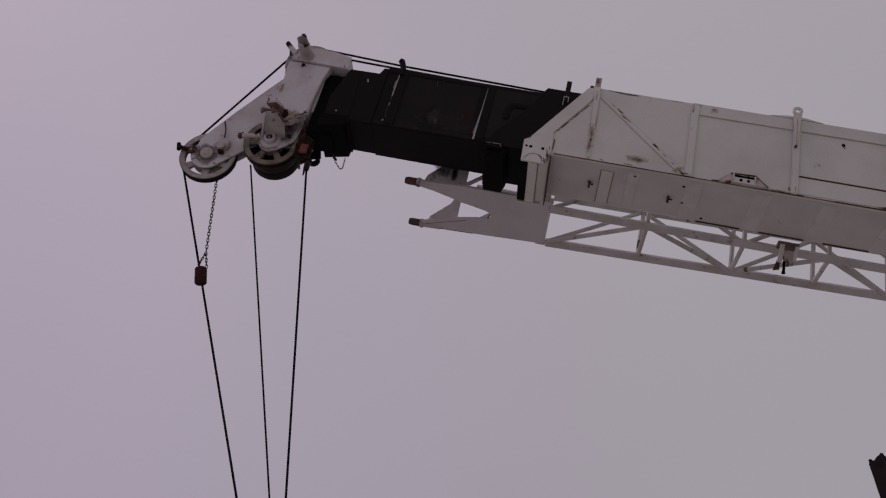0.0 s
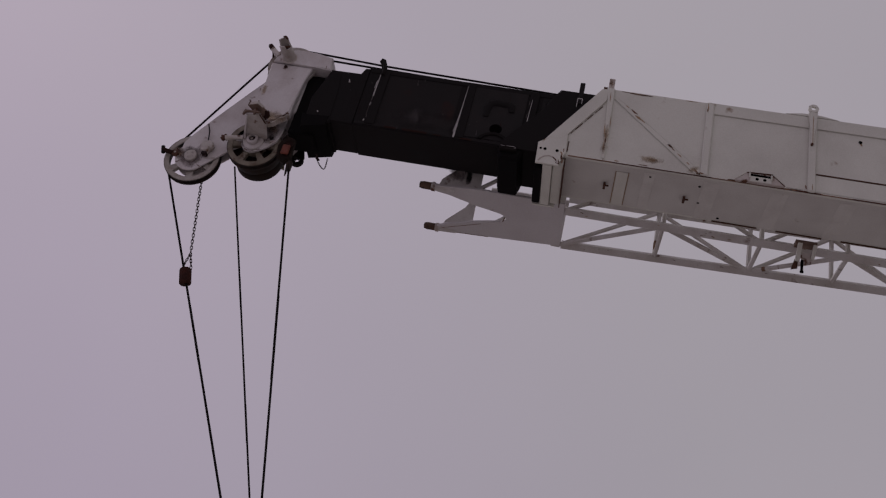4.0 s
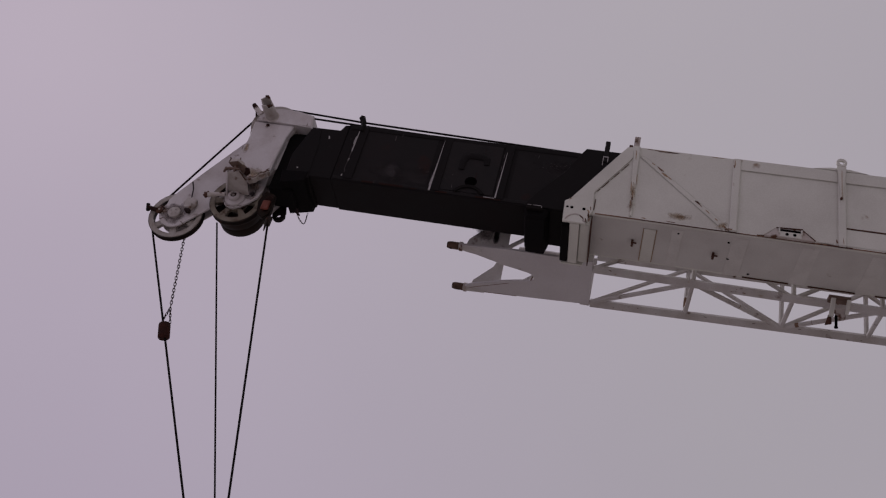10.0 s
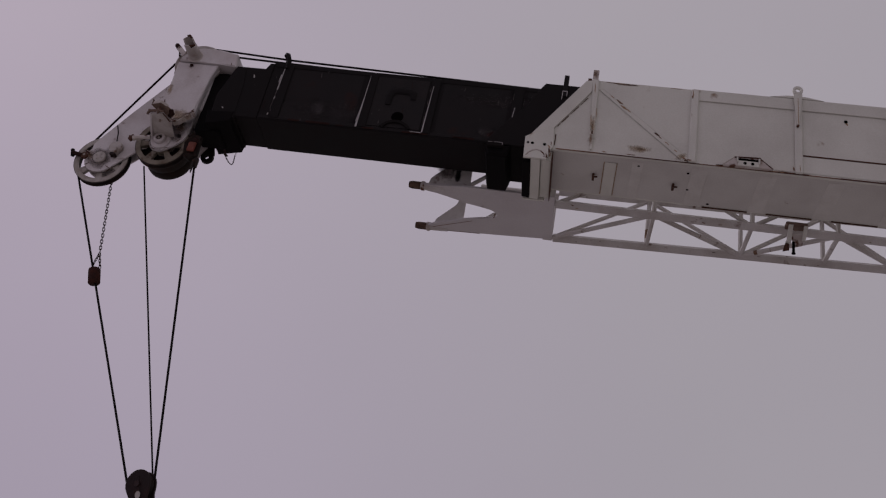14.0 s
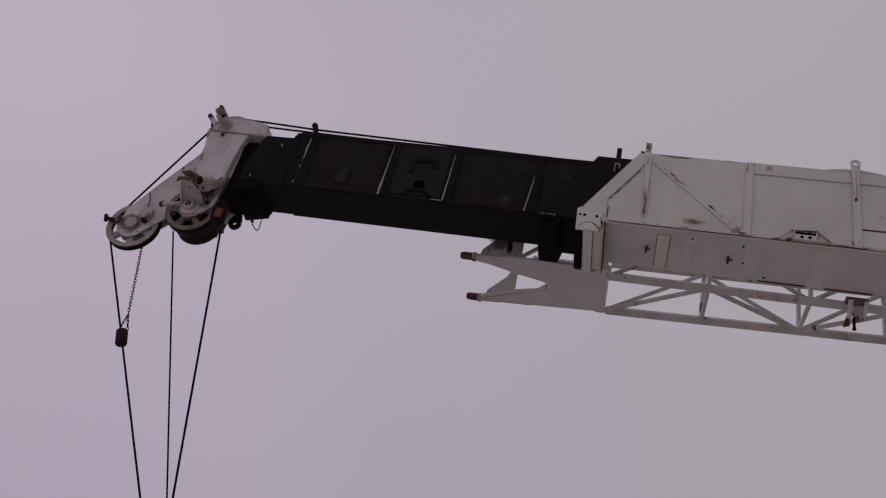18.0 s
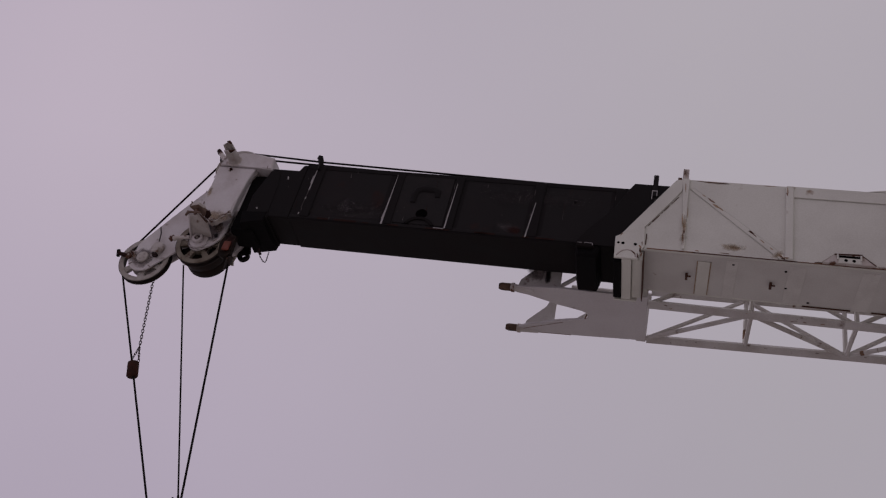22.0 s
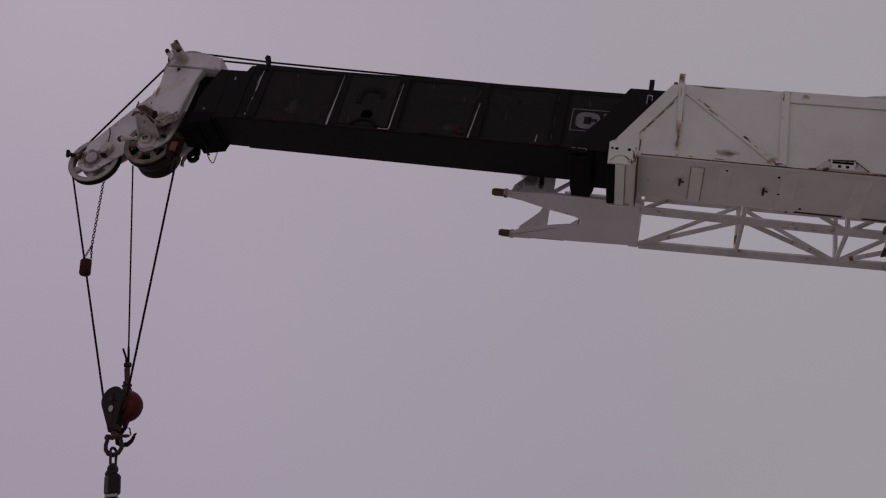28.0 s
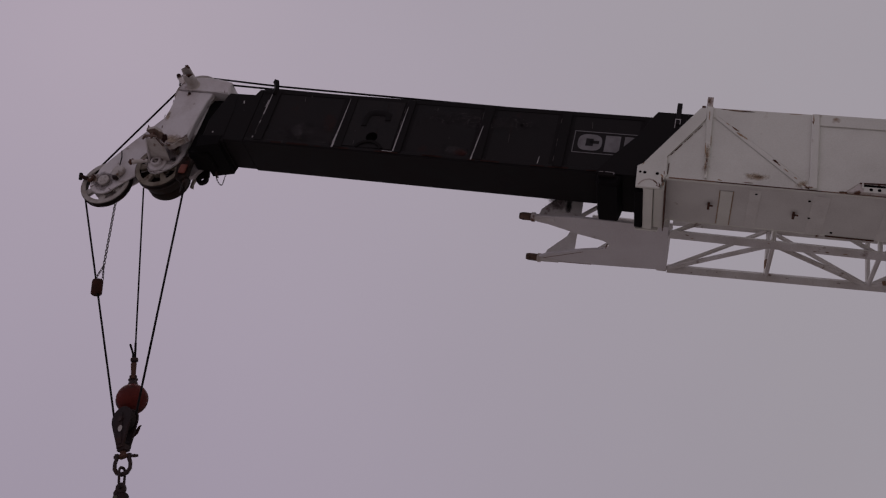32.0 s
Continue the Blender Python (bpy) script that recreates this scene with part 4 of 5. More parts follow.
# lug with a hole, and a short safety chain
lug = plate([(2.575, 0.10), (2.43, 0.13), (2.372, -0.055), (2.370, -0.075), (2.400, -0.058), (2.430, -0.055), (2.460, -0.070), (2.484, -0.095)], -0.272, -0.236, 0.003)
lathe([(0.023, -0.018), (0.060, -0.018), (0.060, 0.018), (0.023, 0.018)], 24, (2.427, -0.254, -0.107), lug)
part("anchor_lug", lug, BLACK_DULL, fly, "black anchor lug with a hole")
chain_loop = bmesh.new()
sag = [(2.198 - 0.098 * f - 0.367 * 0.118 * math.sin(math.pi * f), -0.10 + 0.004 * math.sin(9 * f), -0.146 + 0.010 * f - 0.93 * 0.118 * math.sin(math.pi * f) ** 0.8) for f in [k / 17 for k in range(18)]]
for k in range(17):
    a, b = Vector(sag[k]), Vector(sag[k + 1])
    d = (b - a)
    side = d.cross(Vector((0, 1, 0))).normalized() * 0.0042 if k % 2 == 0 else Vector((0, 0.0042, 0))
    sweep([a - d * 0.2 - side, a - d * 0.2 + side, b + d * 0.2 + side, b + d * 0.2 - side], 0.0020, 5, True, chain_loop)
part("safety_chain", chain_loop, CHAIN_STEEL, fly, "loop of thin safety chain", smooth=True)
part("safety_pin", sweep([(2.215, -0.10, -0.105), (2.196, -0.10, -0.150), (2.170, -0.10, -0.168)], [0.010, 0.013, 0.008], 6), CHAIN_STEEL, fly)

# lead sheave on top, the notched tube that stands out of the block, and a retainer pin
LX, LZ, LR = 2.64, 0.665, 0.245
lead_rim = lathe([(0.03, -0.02), (LR - 0.06, -0.02), (LR - 0.014, -0.03), (LR - 0.034, -0.006), (LR - 0.034, 0.006), (LR - 0.014, 0.03), (LR - 0.06, 0.02), (0.03, 0.02)], 48, (LX, 0.11, LZ))
part("lead_sheave", lead_rim, SHEAVE_PAINT, fly, "lead sheave half hidden behind the top block", smooth=True)


def notched_tube(base_at, end_at, r, wall, cut, steps=28):
    """A tube along a line whose end is cut to a length that differs round it."""
    own = bmesh.new()
    a, b = Vector(base_at), Vector(end_at)
    d = (b - a)
    u = d.cross(Vector((1, 0, 0))).normalized()
    v = d.normalized().cross(u)
    rings = [[], [], [], []]
    for k in range(steps):
        ang = 2 * math.pi * k / steps
        way = math.cos(ang) * u + math.sin(ang) * v
        far = a + d * cut(ang)
        for ring, p in zip(rings, (a + way * r, far + way * r * 0.92, far + way * (r * 0.92 - wall), a + way * (r - wall))):
            ring.append(own.verts.new(p))
    for i in range(3):
        for k in range(steps):
            own.faces.new((rings[i][k], rings[i][(k + 1) % steps], rings[i + 1][(k + 1) % steps], rings[i + 1][k]))
    return own


def fork_cut(ang):
    """A tall tongue, a short tongue, and slots between."""
    c = math.degrees(ang) % 360
    return 1.0 if 150 < c < 262 else 0.80 if 300 < c or c < 20 else 0.60


tube = part("retainer_tube", notched_tube((2.668, 0.19, 0.704), (2.712, 0.372, 0.757), 0.060, 0.016, fork_cut), NOSE_DIRTY, fly, "notched tube standing out of the top block", smooth=True)
part("tube_core", sweep([(2.670, 0.20, 0.707), (2.692, 0.285, 0.731)], 0.043, 14), RUST_DARK, tube)
part("tube_pin", sweep([(2.742, 0.305, 0.722), (2.654, 0.305, 0.748)], 0.012, 8), RUST, tube, "rusty cross pin", smooth=True)
part("tube_weld", lathe([(0.050, 0.0), (0.070, 0.0), (0.060, 0.012)], 24, (2.668, 0.2025, 0.702)), WHITE_WORN, tube, "weld round the tube's foot", smooth=True)
part("tube_tip_rust", sweep([(2.682, 0.362, 0.785), (2.704, 0.372, 0.801), (2.726, 0.370, 0.799)], [0.010, 0.013, 0.008], 6), RUST, tube, smooth=True)
stain(fly, 2.62, 2.72, 0.645, 0.70, 0.2032, STAIN_RUST, 20)
part("retainer_pin", sweep([(2.775, 0.19, 0.715), (2.83, 0.185, 0.765), (2.868, 0.18, 0.803)], [0.027, 0.025, 0.024], 10), WHITE_WORN, fly, "retainer pin with a dark tip", smooth=True)
part("retainer_pin_tip", sweep([(2.866, 0.18, 0.800), (2.905, 0.178, 0.842)], [0.026, 0.022], 8), RUST_DARK, fly, smooth=True)
part("retainer_wire", sweep([(2.872, 0.18, 0.80), (2.852, 0.17, 0.755), (2.842, 0.165, 0.715)], 0.009, 6), RUST_DARK, fly, smooth=True)
part("grease_nipple", sweep([(2.680, 0.150, 0.614), (2.680, 0.192, 0.606)], [0.020, 0.015], 8), RUST_DARK, fly)

# jib head arm with its own sheave
AX, AZ, AY, AR = 3.297, -0.392, -0.09, 0.254
arm_outline = [(2.72, 0.50), (2.80, 0.700), (2.836, 0.695), (3.02, 0.405), (3.20, 0.119), (3.365, -0.150), (3.415, -0.245)] + arc(AX, AZ, 0.148, 38, -147, 14) + [(2.975, -0.265), (2.72, -0.08)]
for y0, y1 in ((AY + 0.038, AY + 0.056), (AY - 0.056, AY - 0.038)):
    arm = part("sheave_arm", plate(arm_outline, y0, y1, 0.004), NOSE_WHITE, fly, "white arm carrying the outer sheave")
sheave(fly, AX, AZ, AY, AR, 0.030, 6, 18)
stain(fly, AX - 0.16, AX + 0.17, AZ - 0.15, AZ + 0.16, AY + 0.0572, GREY_FILM)
stain(fly, AX + 0.05, AX + 0.18, AZ - 0.05, AZ + 0.10, AY + 0.0584, STAIN_RUST)
fleck(fly, AX + 0.135, AZ + 0.045, AY + 0.0590, 0.07, 0.022, 35, RUST_WEIGHT, 350)
fleck(fly, AX + 0.10, AZ - 0.075, AY + 0.0590, 0.06, 0.012, -40, RUST, 351)
fleck(fly, AX - 0.10, AZ - 0.085, AY + 0.0590, 0.06, 0.010, 30, RUST, 352)
stain(fly, 2.93, 3.02, 0.16, 0.24, AY + 0.0576, STAIN_RUST)
hub = disc(AX, AZ, 0.058, AY + 0.0565, AY + 0.085, 20, None, 0.006)
hub_part = part("sheave_hub", hub, NOSE_DIRTY, fly, "bolted sheave hub cap")
for k in range(4):
    part("bolt", disc(AX + 0.03 * math.cos(k * math.pi / 2 + 0.4), AZ + 0.03 * math.sin(k * math.pi / 2 + 0.4), 0.007, AY + 0.0845, AY + 0.092, 6), SHEAVE_PAINT, hub_part)
switch_box = disc(AX - 0.118, AZ + 0.118, 0.066, AY + 0.0565, AY + 0.10, 8, None, 0.01)
box(AX - 0.155, AX - 0.085, AY + 0.0565, AY + 0.12, AZ + 0.045, AZ + 0.105, 0.008, switch_box)
switch = part("limit_switch", switch_box, NOSE_DIRTY, fly, "limit switch box on the arm")
part("switch_lever", box(AX - 0.15, AX - 0.10, AY + 0.06, AY + 0.115, AZ + 0.015, AZ + 0.044, 0.006), BLOCK_DARK, switch)
part("switch_wire", sweep([(AX - 0.11, AY + 0.09, AZ + 0.17), (AX - 0.085, AY + 0.09, AZ + 0.28), (AX - 0.045, AY + 0.085, AZ + 0.36)], 0.006, 6), BLACK_DULL, switch, smooth=True)
part("retaining_bolt", sweep([(AX + 0.275, AY + 0.06, AZ + 0.022), (AX + 0.17, AY + 0.07, AZ - 0.002)], 0.021, 8), RUST_DARK, fly, "rusty retaining bolt", smooth=True)
part("retaining_bolt_head", sweep([(AX + 0.288, AY + 0.06, AZ + 0.055), (AX + 0.264, AY + 0.06, AZ - 0.010)], 0.019, 8), BLACK_DULL, fly)
nut = part("retaining_nut", lathe([(0.012, 0.0), (0.034, 0.0), (0.034, 0.024), (0.012, 0.028)], 6, (AX + 0.15, AY + 0.0565, AZ)), RUST, fly, "rusty retaining nut")
part("nut_face", disc(AX + 0.148, AZ + 0.004, 0.012, AY + 0.066, AY + 0.086, 6), SHEAVE_PAINT, nut)
part("arm_crossbar", box(2.80, 2.86, -0.19, 0.11, 0.08, 0.20, 0.01), NOSE_WHITE, fly)

# ropes that ride with the nose: over the lead sheave to the outer sheave, and back along the boom top
wrap = [(LX + (LR - 0.02) * math.cos(radians(a)), 0.11, LZ + (LR - 0.02) * math.sin(radians(a))) for a in (100, 85, 70, 55, 40, 27)]
wrap += [(AX + (AR - 0.02) * math.cos(radians(a)), AY, AZ + (AR - 0.02) * math.sin(radians(a))) for a in (27, 15, 0, -12, -22)]
part("hoist_rope", sweep(wrap, 0.0095, 8), ROPE, fly, "wire rope over the lead sheave to the outer sheave", smooth=True)
top_z = LZ + LR - 0.02
part("hoist_rope", sweep([(LX - 0.04, 0.11, top_z), (2.42, 0.11, 0.882), (1.80, 0.11, 0.848), (0.6, 0.11, 0.818), (-4.2, 0.11, 0.70)], 0.0095, 8), ROPE, fly, "wire rope along the boom top", smooth=True)
part("hoist_rope", sweep([(LX - 0.04, 0.15, top_z - 0.05), (2.30, 0.15, 0.786), (1.80, 0.15, 0.772), (0.6, 0.15, 0.742), (-4.2, 0.15, 0.69)], 0.0095, 8), ROPE, fly, "second wire rope along the boom top", smooth=True)

# ---- lattice jib, stowed beside and below the base section ----
jib = new("lattice_jib")
jib.matrix_world = BOOM
tagged(jib, "stowed white lattice jib with forked root, hung under the boom", "crane jib")
NY, FYL, JZ, JT = -0.463, -1.045, -0.03, 0.50


def chord(x, far, top):
    """A point on a jib chord: it narrows towards its tip."""
    f = (0.25 - x) / 7.0
    y = FYL + 0.047 * (0.25 - x) if far else NY
    return Vector((x, y, (JT - 0.12 * f) if top else JZ))


for far in (False, True):
    for top in (False, True):
        part("chord", sweep([chord(0.24, far, top), chord(-6.6, far, top)], 0.047 if not top else 0.04, 4), JIB_WHITE, jib, "white square-tube jib chord")
nodes = [0.25, -0.634, -1.486, -2.214, -2.867, -3.5, -4.2, -4.9, -5.5, -6.1]
for k in range(len(nodes) - 1):
    a, b = nodes[k], nodes[k + 1]
    m = (a + b) / 2
    for far in (False, True):
        part("diagonal", sweep([chord(a, far, False), chord(b, far, True)] if k % 2 == 0 else [chord(b, far, False), chord(a, far, True)], 0.022, 6), JIB_WHITE, jib, smooth=True)
        part("upright", sweep([chord(b, far, False), chord(b, far, True)], 0.021, 6), JIB_WHITE, jib, smooth=True)
    part("diagonal", sweep([chord(a, True, False), chord(b, False, False)] if k % 2 == 0 else [chord(b, True, False), chord(a, False, False)], 0.023, 6), JIB_WHITE, jib, smooth=True)
    part("crossbar", sweep([chord(b, False, False), chord(b, True, False)], 0.021, 6), JIB_WHITE, jib, smooth=True)
    part("crossbar", sweep([chord(b, False, True), chord(b, True, True)], 0.021, 6), JIB_WHITE, jib, smooth=True)
root = slab([(0.25, -0.345), (0.25, -1.062), (0.78, -1.10), (1.344, -1.137), (1.46, -1.145), (1.47, -1.08), (1.358, -1.005), (1.245, -0.967), (1.105, -0.90), (0.95, -0.85), (0.83, -0.82),
             (0.79, -0.79), (0.778, -0.75), (0.79, -0.71), (0.833, -0.677), (0.931, -0.645), (1.066, -0.608), (1.137, -0.575), (1.322, -0.50), (1.42, -0.477), (1.48, -0.45), (1.48, -0.385),
             (1.02, -0.345)], JZ - 0.012, JZ + 0.012)
part("root_plate", root, JIB_PLATE, jib, "white root plate cut to two prongs")
for far in (False, True):
    c = -1.115 if far else -0.42
    tipx = 1.49
    part("prong", sweep([(tipx - 0.22, c, JZ), (tipx, c, JZ)], [0.028, 0.036], 10), JIB_WHITE, jib, "round prong, paint worn at the tip", smooth=True)
    part("prong_tip", sweep([(tipx - 0.01, c, JZ), (tipx + 0.07, c, JZ), (tipx + 0.10, c, JZ)], [0.036, 0.036, 0.028], 10), PRONG_RUST, jib, "bare rusty prong tip", smooth=True)
    part("prong_collar", sweep([(tipx - 0.045, c, JZ), (tipx - 0.015, c, JZ)], 0.044, 10), WHITE_WORN, jib, smooth=True)
    inner = 1.13 if far else 1.03
    web_outline = [(1.42, JZ + 0.012), (1.40, 0.065), (1.235, 0.25), (1.215, 0.30), (1.20, JT), (inner, JT), (inner + 0.01, 0.27), (inner, JZ + 0.012)]
    part("side_web", plate(web_outline, c - 0.01, c + 0.01), JIB_WHITE, jib, "slanted side web")
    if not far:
        # grey film darkens the web's slanted part; black smear at its inner end
        stain(jib, 1.12, 1.42, -0.02, 0.48, c + 0.0108, GREY_FILM)
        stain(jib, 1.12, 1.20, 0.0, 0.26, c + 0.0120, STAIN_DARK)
    part("side_web", plate([(0.25, JZ + 0.012), (0.25, JT), (0.34, JT), (0.34, JZ + 0.012)], c - 0.01, c + 0.01), JIB_WHITE, jib)
    part("chord", sweep([(0.24, c, JT), (1.02, c, JT)], 0.04, 4), JIB_WHITE, jib)
    part("diagonal", sweep([(1.07, c, JZ + 0.03), (0.5, c, JT)], 0.022, 6), JIB_WHITE, jib, smooth=True)

for k in range(64):
    rnd = random.Random(900 + k)
    far = k % 3 == 0
    p = chord(rnd.uniform(-3.6, 0.1), far, False)
    if k % 2:
        fleck(jib, p.x, p.z + rnd.uniform(-0.02, 0.02), p.y + 0.0335, rnd.uniform(0.012, 0.05), rnd.uniform(0.006, 0.014), rnd.uniform(-20, 20), (RUST, SEAM_RUST, RUST_PALE)[k % 3], k)
    else:
        spot = fleck(jib, 0, 0, 0, rnd.uniform(0.012, 0.045), rnd.uniform(0.006, 0.016), rnd.uniform(-30, 30), (RUST, SEAM_RUST, RUST_PALE)[k % 3], k)
        spot.matrix_local = pose(p.x, p.y + rnd.uniform(-0.02, 0.02), p.z - 0.0345, -90)
for a, b, f0, f1, r in ((chord(-1.486, True, False), chord(-2.214, False, False), 0.10, 0.24, 0.0238), (chord(-1.486, True, False), chord(-2.214, False, False), 0.31, 0.34, 0.0235),
                        (chord(-0.634, True, False), chord(-0.634, True, True), 0.02, 0.5, 0.0222), (chord(-1.486, True, False), chord(-0.634, False, False), 0.47, 0.50, 0.0235),
                        (chord(-2.214, False, True), chord(-2.214, True, True), 0.0, 0.6, 0.0222)):
    part("rust_patch", sweep([a.lerp(b, f0), a.lerp(b, (f0 + f1) / 2), a.lerp(b, f1)], [r - 0.003, r, r - 0.003], 6), SEAM_RUST, jib, "rusted stretch of a brace", smooth=True)
under = JZ - 0.0135
for x0, y0, x1, y1, w in ((1.43, -1.095, 1.02, -0.90, 0.003), (0.81, -0.80, 0.79, -0.72, 0.005), (1.46, -1.14, 0.95, -1.112, 0.004)):
    d = Vector((x1 - x0, y1 - y0, 0)).normalized()
    n = Vector((-d.y, d.x, 0)) * w
    line = bmesh.new()
    line.faces.new([line.verts.new((x + q * n.x, y + q * n.y, under)) for x, y, q in ((x0, y0, -1), (x1, y1, -1), (x1, y1, 1), (x0, y0, 1))])
    r = bmesh.ops.extrude_face_region(line, geom=line.faces[:])
    bmesh.ops.translate(line, verts=[v for v in r["geom"] if isinstance(v, bmesh.types.BMVert)], vec=(0, 0, 0.0015))
    part("edge_rust", line, SEAM_RUST, jib, "thin rust along the fork's edge")

# stowing bracket between the base section and the jib
bracket = new("stowing_bracket")
bracket.matrix_world = BOOM
tagged(bracket, "rusty jib stowing bracket under the base section", "bracket")
part("hanger", box(-1.925, -1.745, -0.40, -0.33, -0.065, -0.018, 0.006), BRACKET_BROWN, bracket, "rust-brown hanger plate")
part("side_cheek", plate([(-1.797, -0.067), (-1.760, -0.067), (-1.737, -0.247), (-1.775, -0.252)], -0.328, -0.304), WHITE, bracket, "white cheek with a rusty foot")
part("cheek_foot", plate([(-1.740, -0.222), (-1.710, -0.330), (-1.765, -0.312), (-1.765, -0.222)], -0.343, -0.329), RUST, bracket)
part("side_cheek", plate([(-1.920, -0.067), (-1.887, -0.067), (-1.865, -0.212), (-1.893, -0.217)], -0.328, -0.304), WHITE, bracket)
part("latch_box", plate([(-1.775, -0.142), (-1.810, -0.274), (-1.875, -0.250), (-1.890, -0.142)], -0.348, -0.333, 0.004), WHITE_WORN, bracket, "white latch plate")
part("latch_pin", sweep([(-1.793, -0.303, -0.247), (-1.793, -0.303, -0.342), (-1.793, -0.303, -0.362)], [0.012, 0.012, 0.018], 8), HOLE, bracket, "black latch pin", smooth=True)

# ---- the crane under the boom, out of view to the right ----
carrier = new("crane_carrier")
tagged(carrier, "rough-terrain crane carrier under the boom's foot", "crane")
pv = BOOM @ Vector((-7.3, 0, 0.3))
part("chassis", box(pv.x - 4.6, pv.x + 2.4, pv.y - 1.1, pv.y + 1.1, 0.75, 1.35, 0.06), WHITE, carrier)
part("turntable", sweep([(pv.x - 1.2, pv.y, 1.3), (pv.x - 1.2, pv.y, 1.75)], 0.75, 28), BLACK_DULL, carrier, smooth=True)
part("turret", plate([(pv.x - 2.6, 1.74), (pv.x + 1.2, 1.74), (pv.x + 1.0, 2.5), (pv.x + 0.35, pv.z + 0.15), (pv.x - 0.3, pv.z + 0.15), (pv.x - 1.4, 2.3), (pv.x - 2.6, 2.2)],
                     pv.y - 0.36, pv.y + 0.36, 0.02), WHITE, carrier)
cyl = BOOM @ Vector((-4.6, 0, 0.0))
part("luff_cylinder", sweep([(pv.x - 2.2, pv.y, 2.05), (pv.x - 2.2 + 0.55 * (cyl.x - pv.x + 2.2), pv.y, 2.05 + 0.55 * (cyl.z - 2.05))], 0.13, 16), BLACK_DULL, carrier, smooth=True)
part("luff_rod", sweep([(pv.x - 2.2, pv.y, 2.05), (cyl.x, cyl.y, cyl.z)], 0.08, 14), CHIP, carrier, smooth=True)
for wx in (pv.x - 3.7, pv.x + 1.5):
    for wy in (pv.y - 1.25, pv.y + 1.25):
        tb = lathe([(0.38, -0.25), (0.70, -0.25), (0.78, -0.17), (0.78, 0.17), (0.70, 0.25), (0.38, 0.25)], 32, (wx, wy, 0.78))
        wheel = part("wheel", tb, TYRE, carrier, smooth=True)
        part("rim", lathe([(0.02, -0.1), (0.39, -0.16), (0.39, 0.16), (0.02, 0.1)], 24, (wx, wy, 0.78)), WHITE, wheel, smooth=True)

# ---- a second crane's raised boom, seen dark against the sky ----
mast = new("raised_crane_boom")
mast.matrix_world = pose(10.40, 23.10, 0, 0, 0, -24)
tagged(mast, "distant dark crane boom raised upright, sheave head on top", "crane boom")
part("inner_section", plate([(-0.13, 7.16), (-0.125, 7.36), (-0.07, 7.45), (0.03, 7.42), (0.12, 7.50), (0.25, 7.53), (0.34, 7.40), (0.335, 6.4), (0.33, 5.9), (-0.17, 5.9), (-0.16, 6.6)], 0.0, 0.4, 0.01), DARK_MAST, mast)
part("outer_section", plate([(-0.195, 6.47), (-0.185, 6.50), (0.40, 6.50), (0.56, 6.30), (0.62, 6.05), (0.66, 1.2), (-0.30, 1.2), (-0.215, 6.2)], -0.06, 0.46, 0.01), DARK_MAST, mast)
part("head_recess", plate([(0.0, 7.24), (0.04, 7.34), (0.16, 7.36), (0.22, 7.30), (0.17, 7.22)], -0.004, 0.008, 0.0), BLACK, mast, "dark sheave opening")
part("head_knob", sweep([(-0.06, 0.0, 7.435), (-0.06, 0.4, 7.435)], 0.045, 10), DARK_MAST, mast, smooth=True)
part("head_knob", sweep([(0.235, 0.05, 7.515), (0.235, 0.35, 7.515)], 0.05, 10), DARK_MAST, mast, smooth=True)
part("mast_rope", sweep([(0.34, 0.2, 7.25), (0.385, 0.2, 6.92), (0.415, 0.2, 6.50)], 0.016, 6), DARK_MAST, mast, smooth=True)
part("head_sheave", lathe([(0.0, -0.085), (0.03, -0.085), (0.085, -0.08), (0.07, 0.0), (0.085, 0.08), (0.03, 0.085), (0.0, 0.085)], 20, (0.57, 0.2, 6.44)), DARK_MAST, mast, smooth=True)
part("sheave_bracket", box(0.40, 0.62, 0.05, 0.35, 6.25, 6.40, 0.02), DARK_MAST, mast)
part("crane_body", box(-2.2, 2.6, -1.0, 1.5, 0.5, 1.7, 0.08), DARK_MAST, mast)
for wx in (-1.5, 1.9):
    for wy in (-1.05, 1.55):
        part("wheel", lathe([(0.1, -0.2), (0.62, -0.2), (0.66, -0.1), (0.66, 0.1), (0.62, 0.2), (0.1, 0.2)], 24, (wx, wy, 0.66)), TYRE, mast, smooth=True)


# ---- a third crane far behind: only the rusty tip of its lowered boom comes into view ----
low = new("lowered_crane_boom")
low.matrix_world = pose(-6.74, 24.1, 9.46, 0, 19, 6)
tagged(low, "distant pale crane boom lowered, rusty sheave head at its tip", "crane boom")
part("boom_tube", box(0.12, 21.5, -0.28, 0.28, -0.66, -0.03, 0.05), WHITE_WORN, low, "pale weathered boom tube")
part("head_plate", plate([(-0.30, -0.5), (-0.22, -0.12), (-0.02, 0.05), (0.22, 0.02), (0.30, -0.6)], -0.16, 0.16, 0.03), RUST_WEIGHT, low, "rust-red head plate")
part("head_sheave", lathe([(0.05, -0.1), (0.20, -0.1), (0.17, 0.0), (0.20, 0.1), (0.05, 0.1)], 24, (0.02, 0.0, -0.10)), RUST_WEIGHT, low, "rust-red head sheave", smooth=True)
far_crane = new("crane_carrier")
far_crane.matrix_world = pose(14.6, 26.35, 0, 0, 0, 6)
tagged(far_crane, "distant pale crane carrier under the lowered boom", "crane")
part("chassis", box(-3.2, 2.6, -1.1, 1.1, 0.75, 1.35, 0.06), WHITE, far_crane)
part("turret", box(-1.4, 1.0, -0.5, 0.5, 1.351, 1.95, 0.06), WHITE, far_crane)
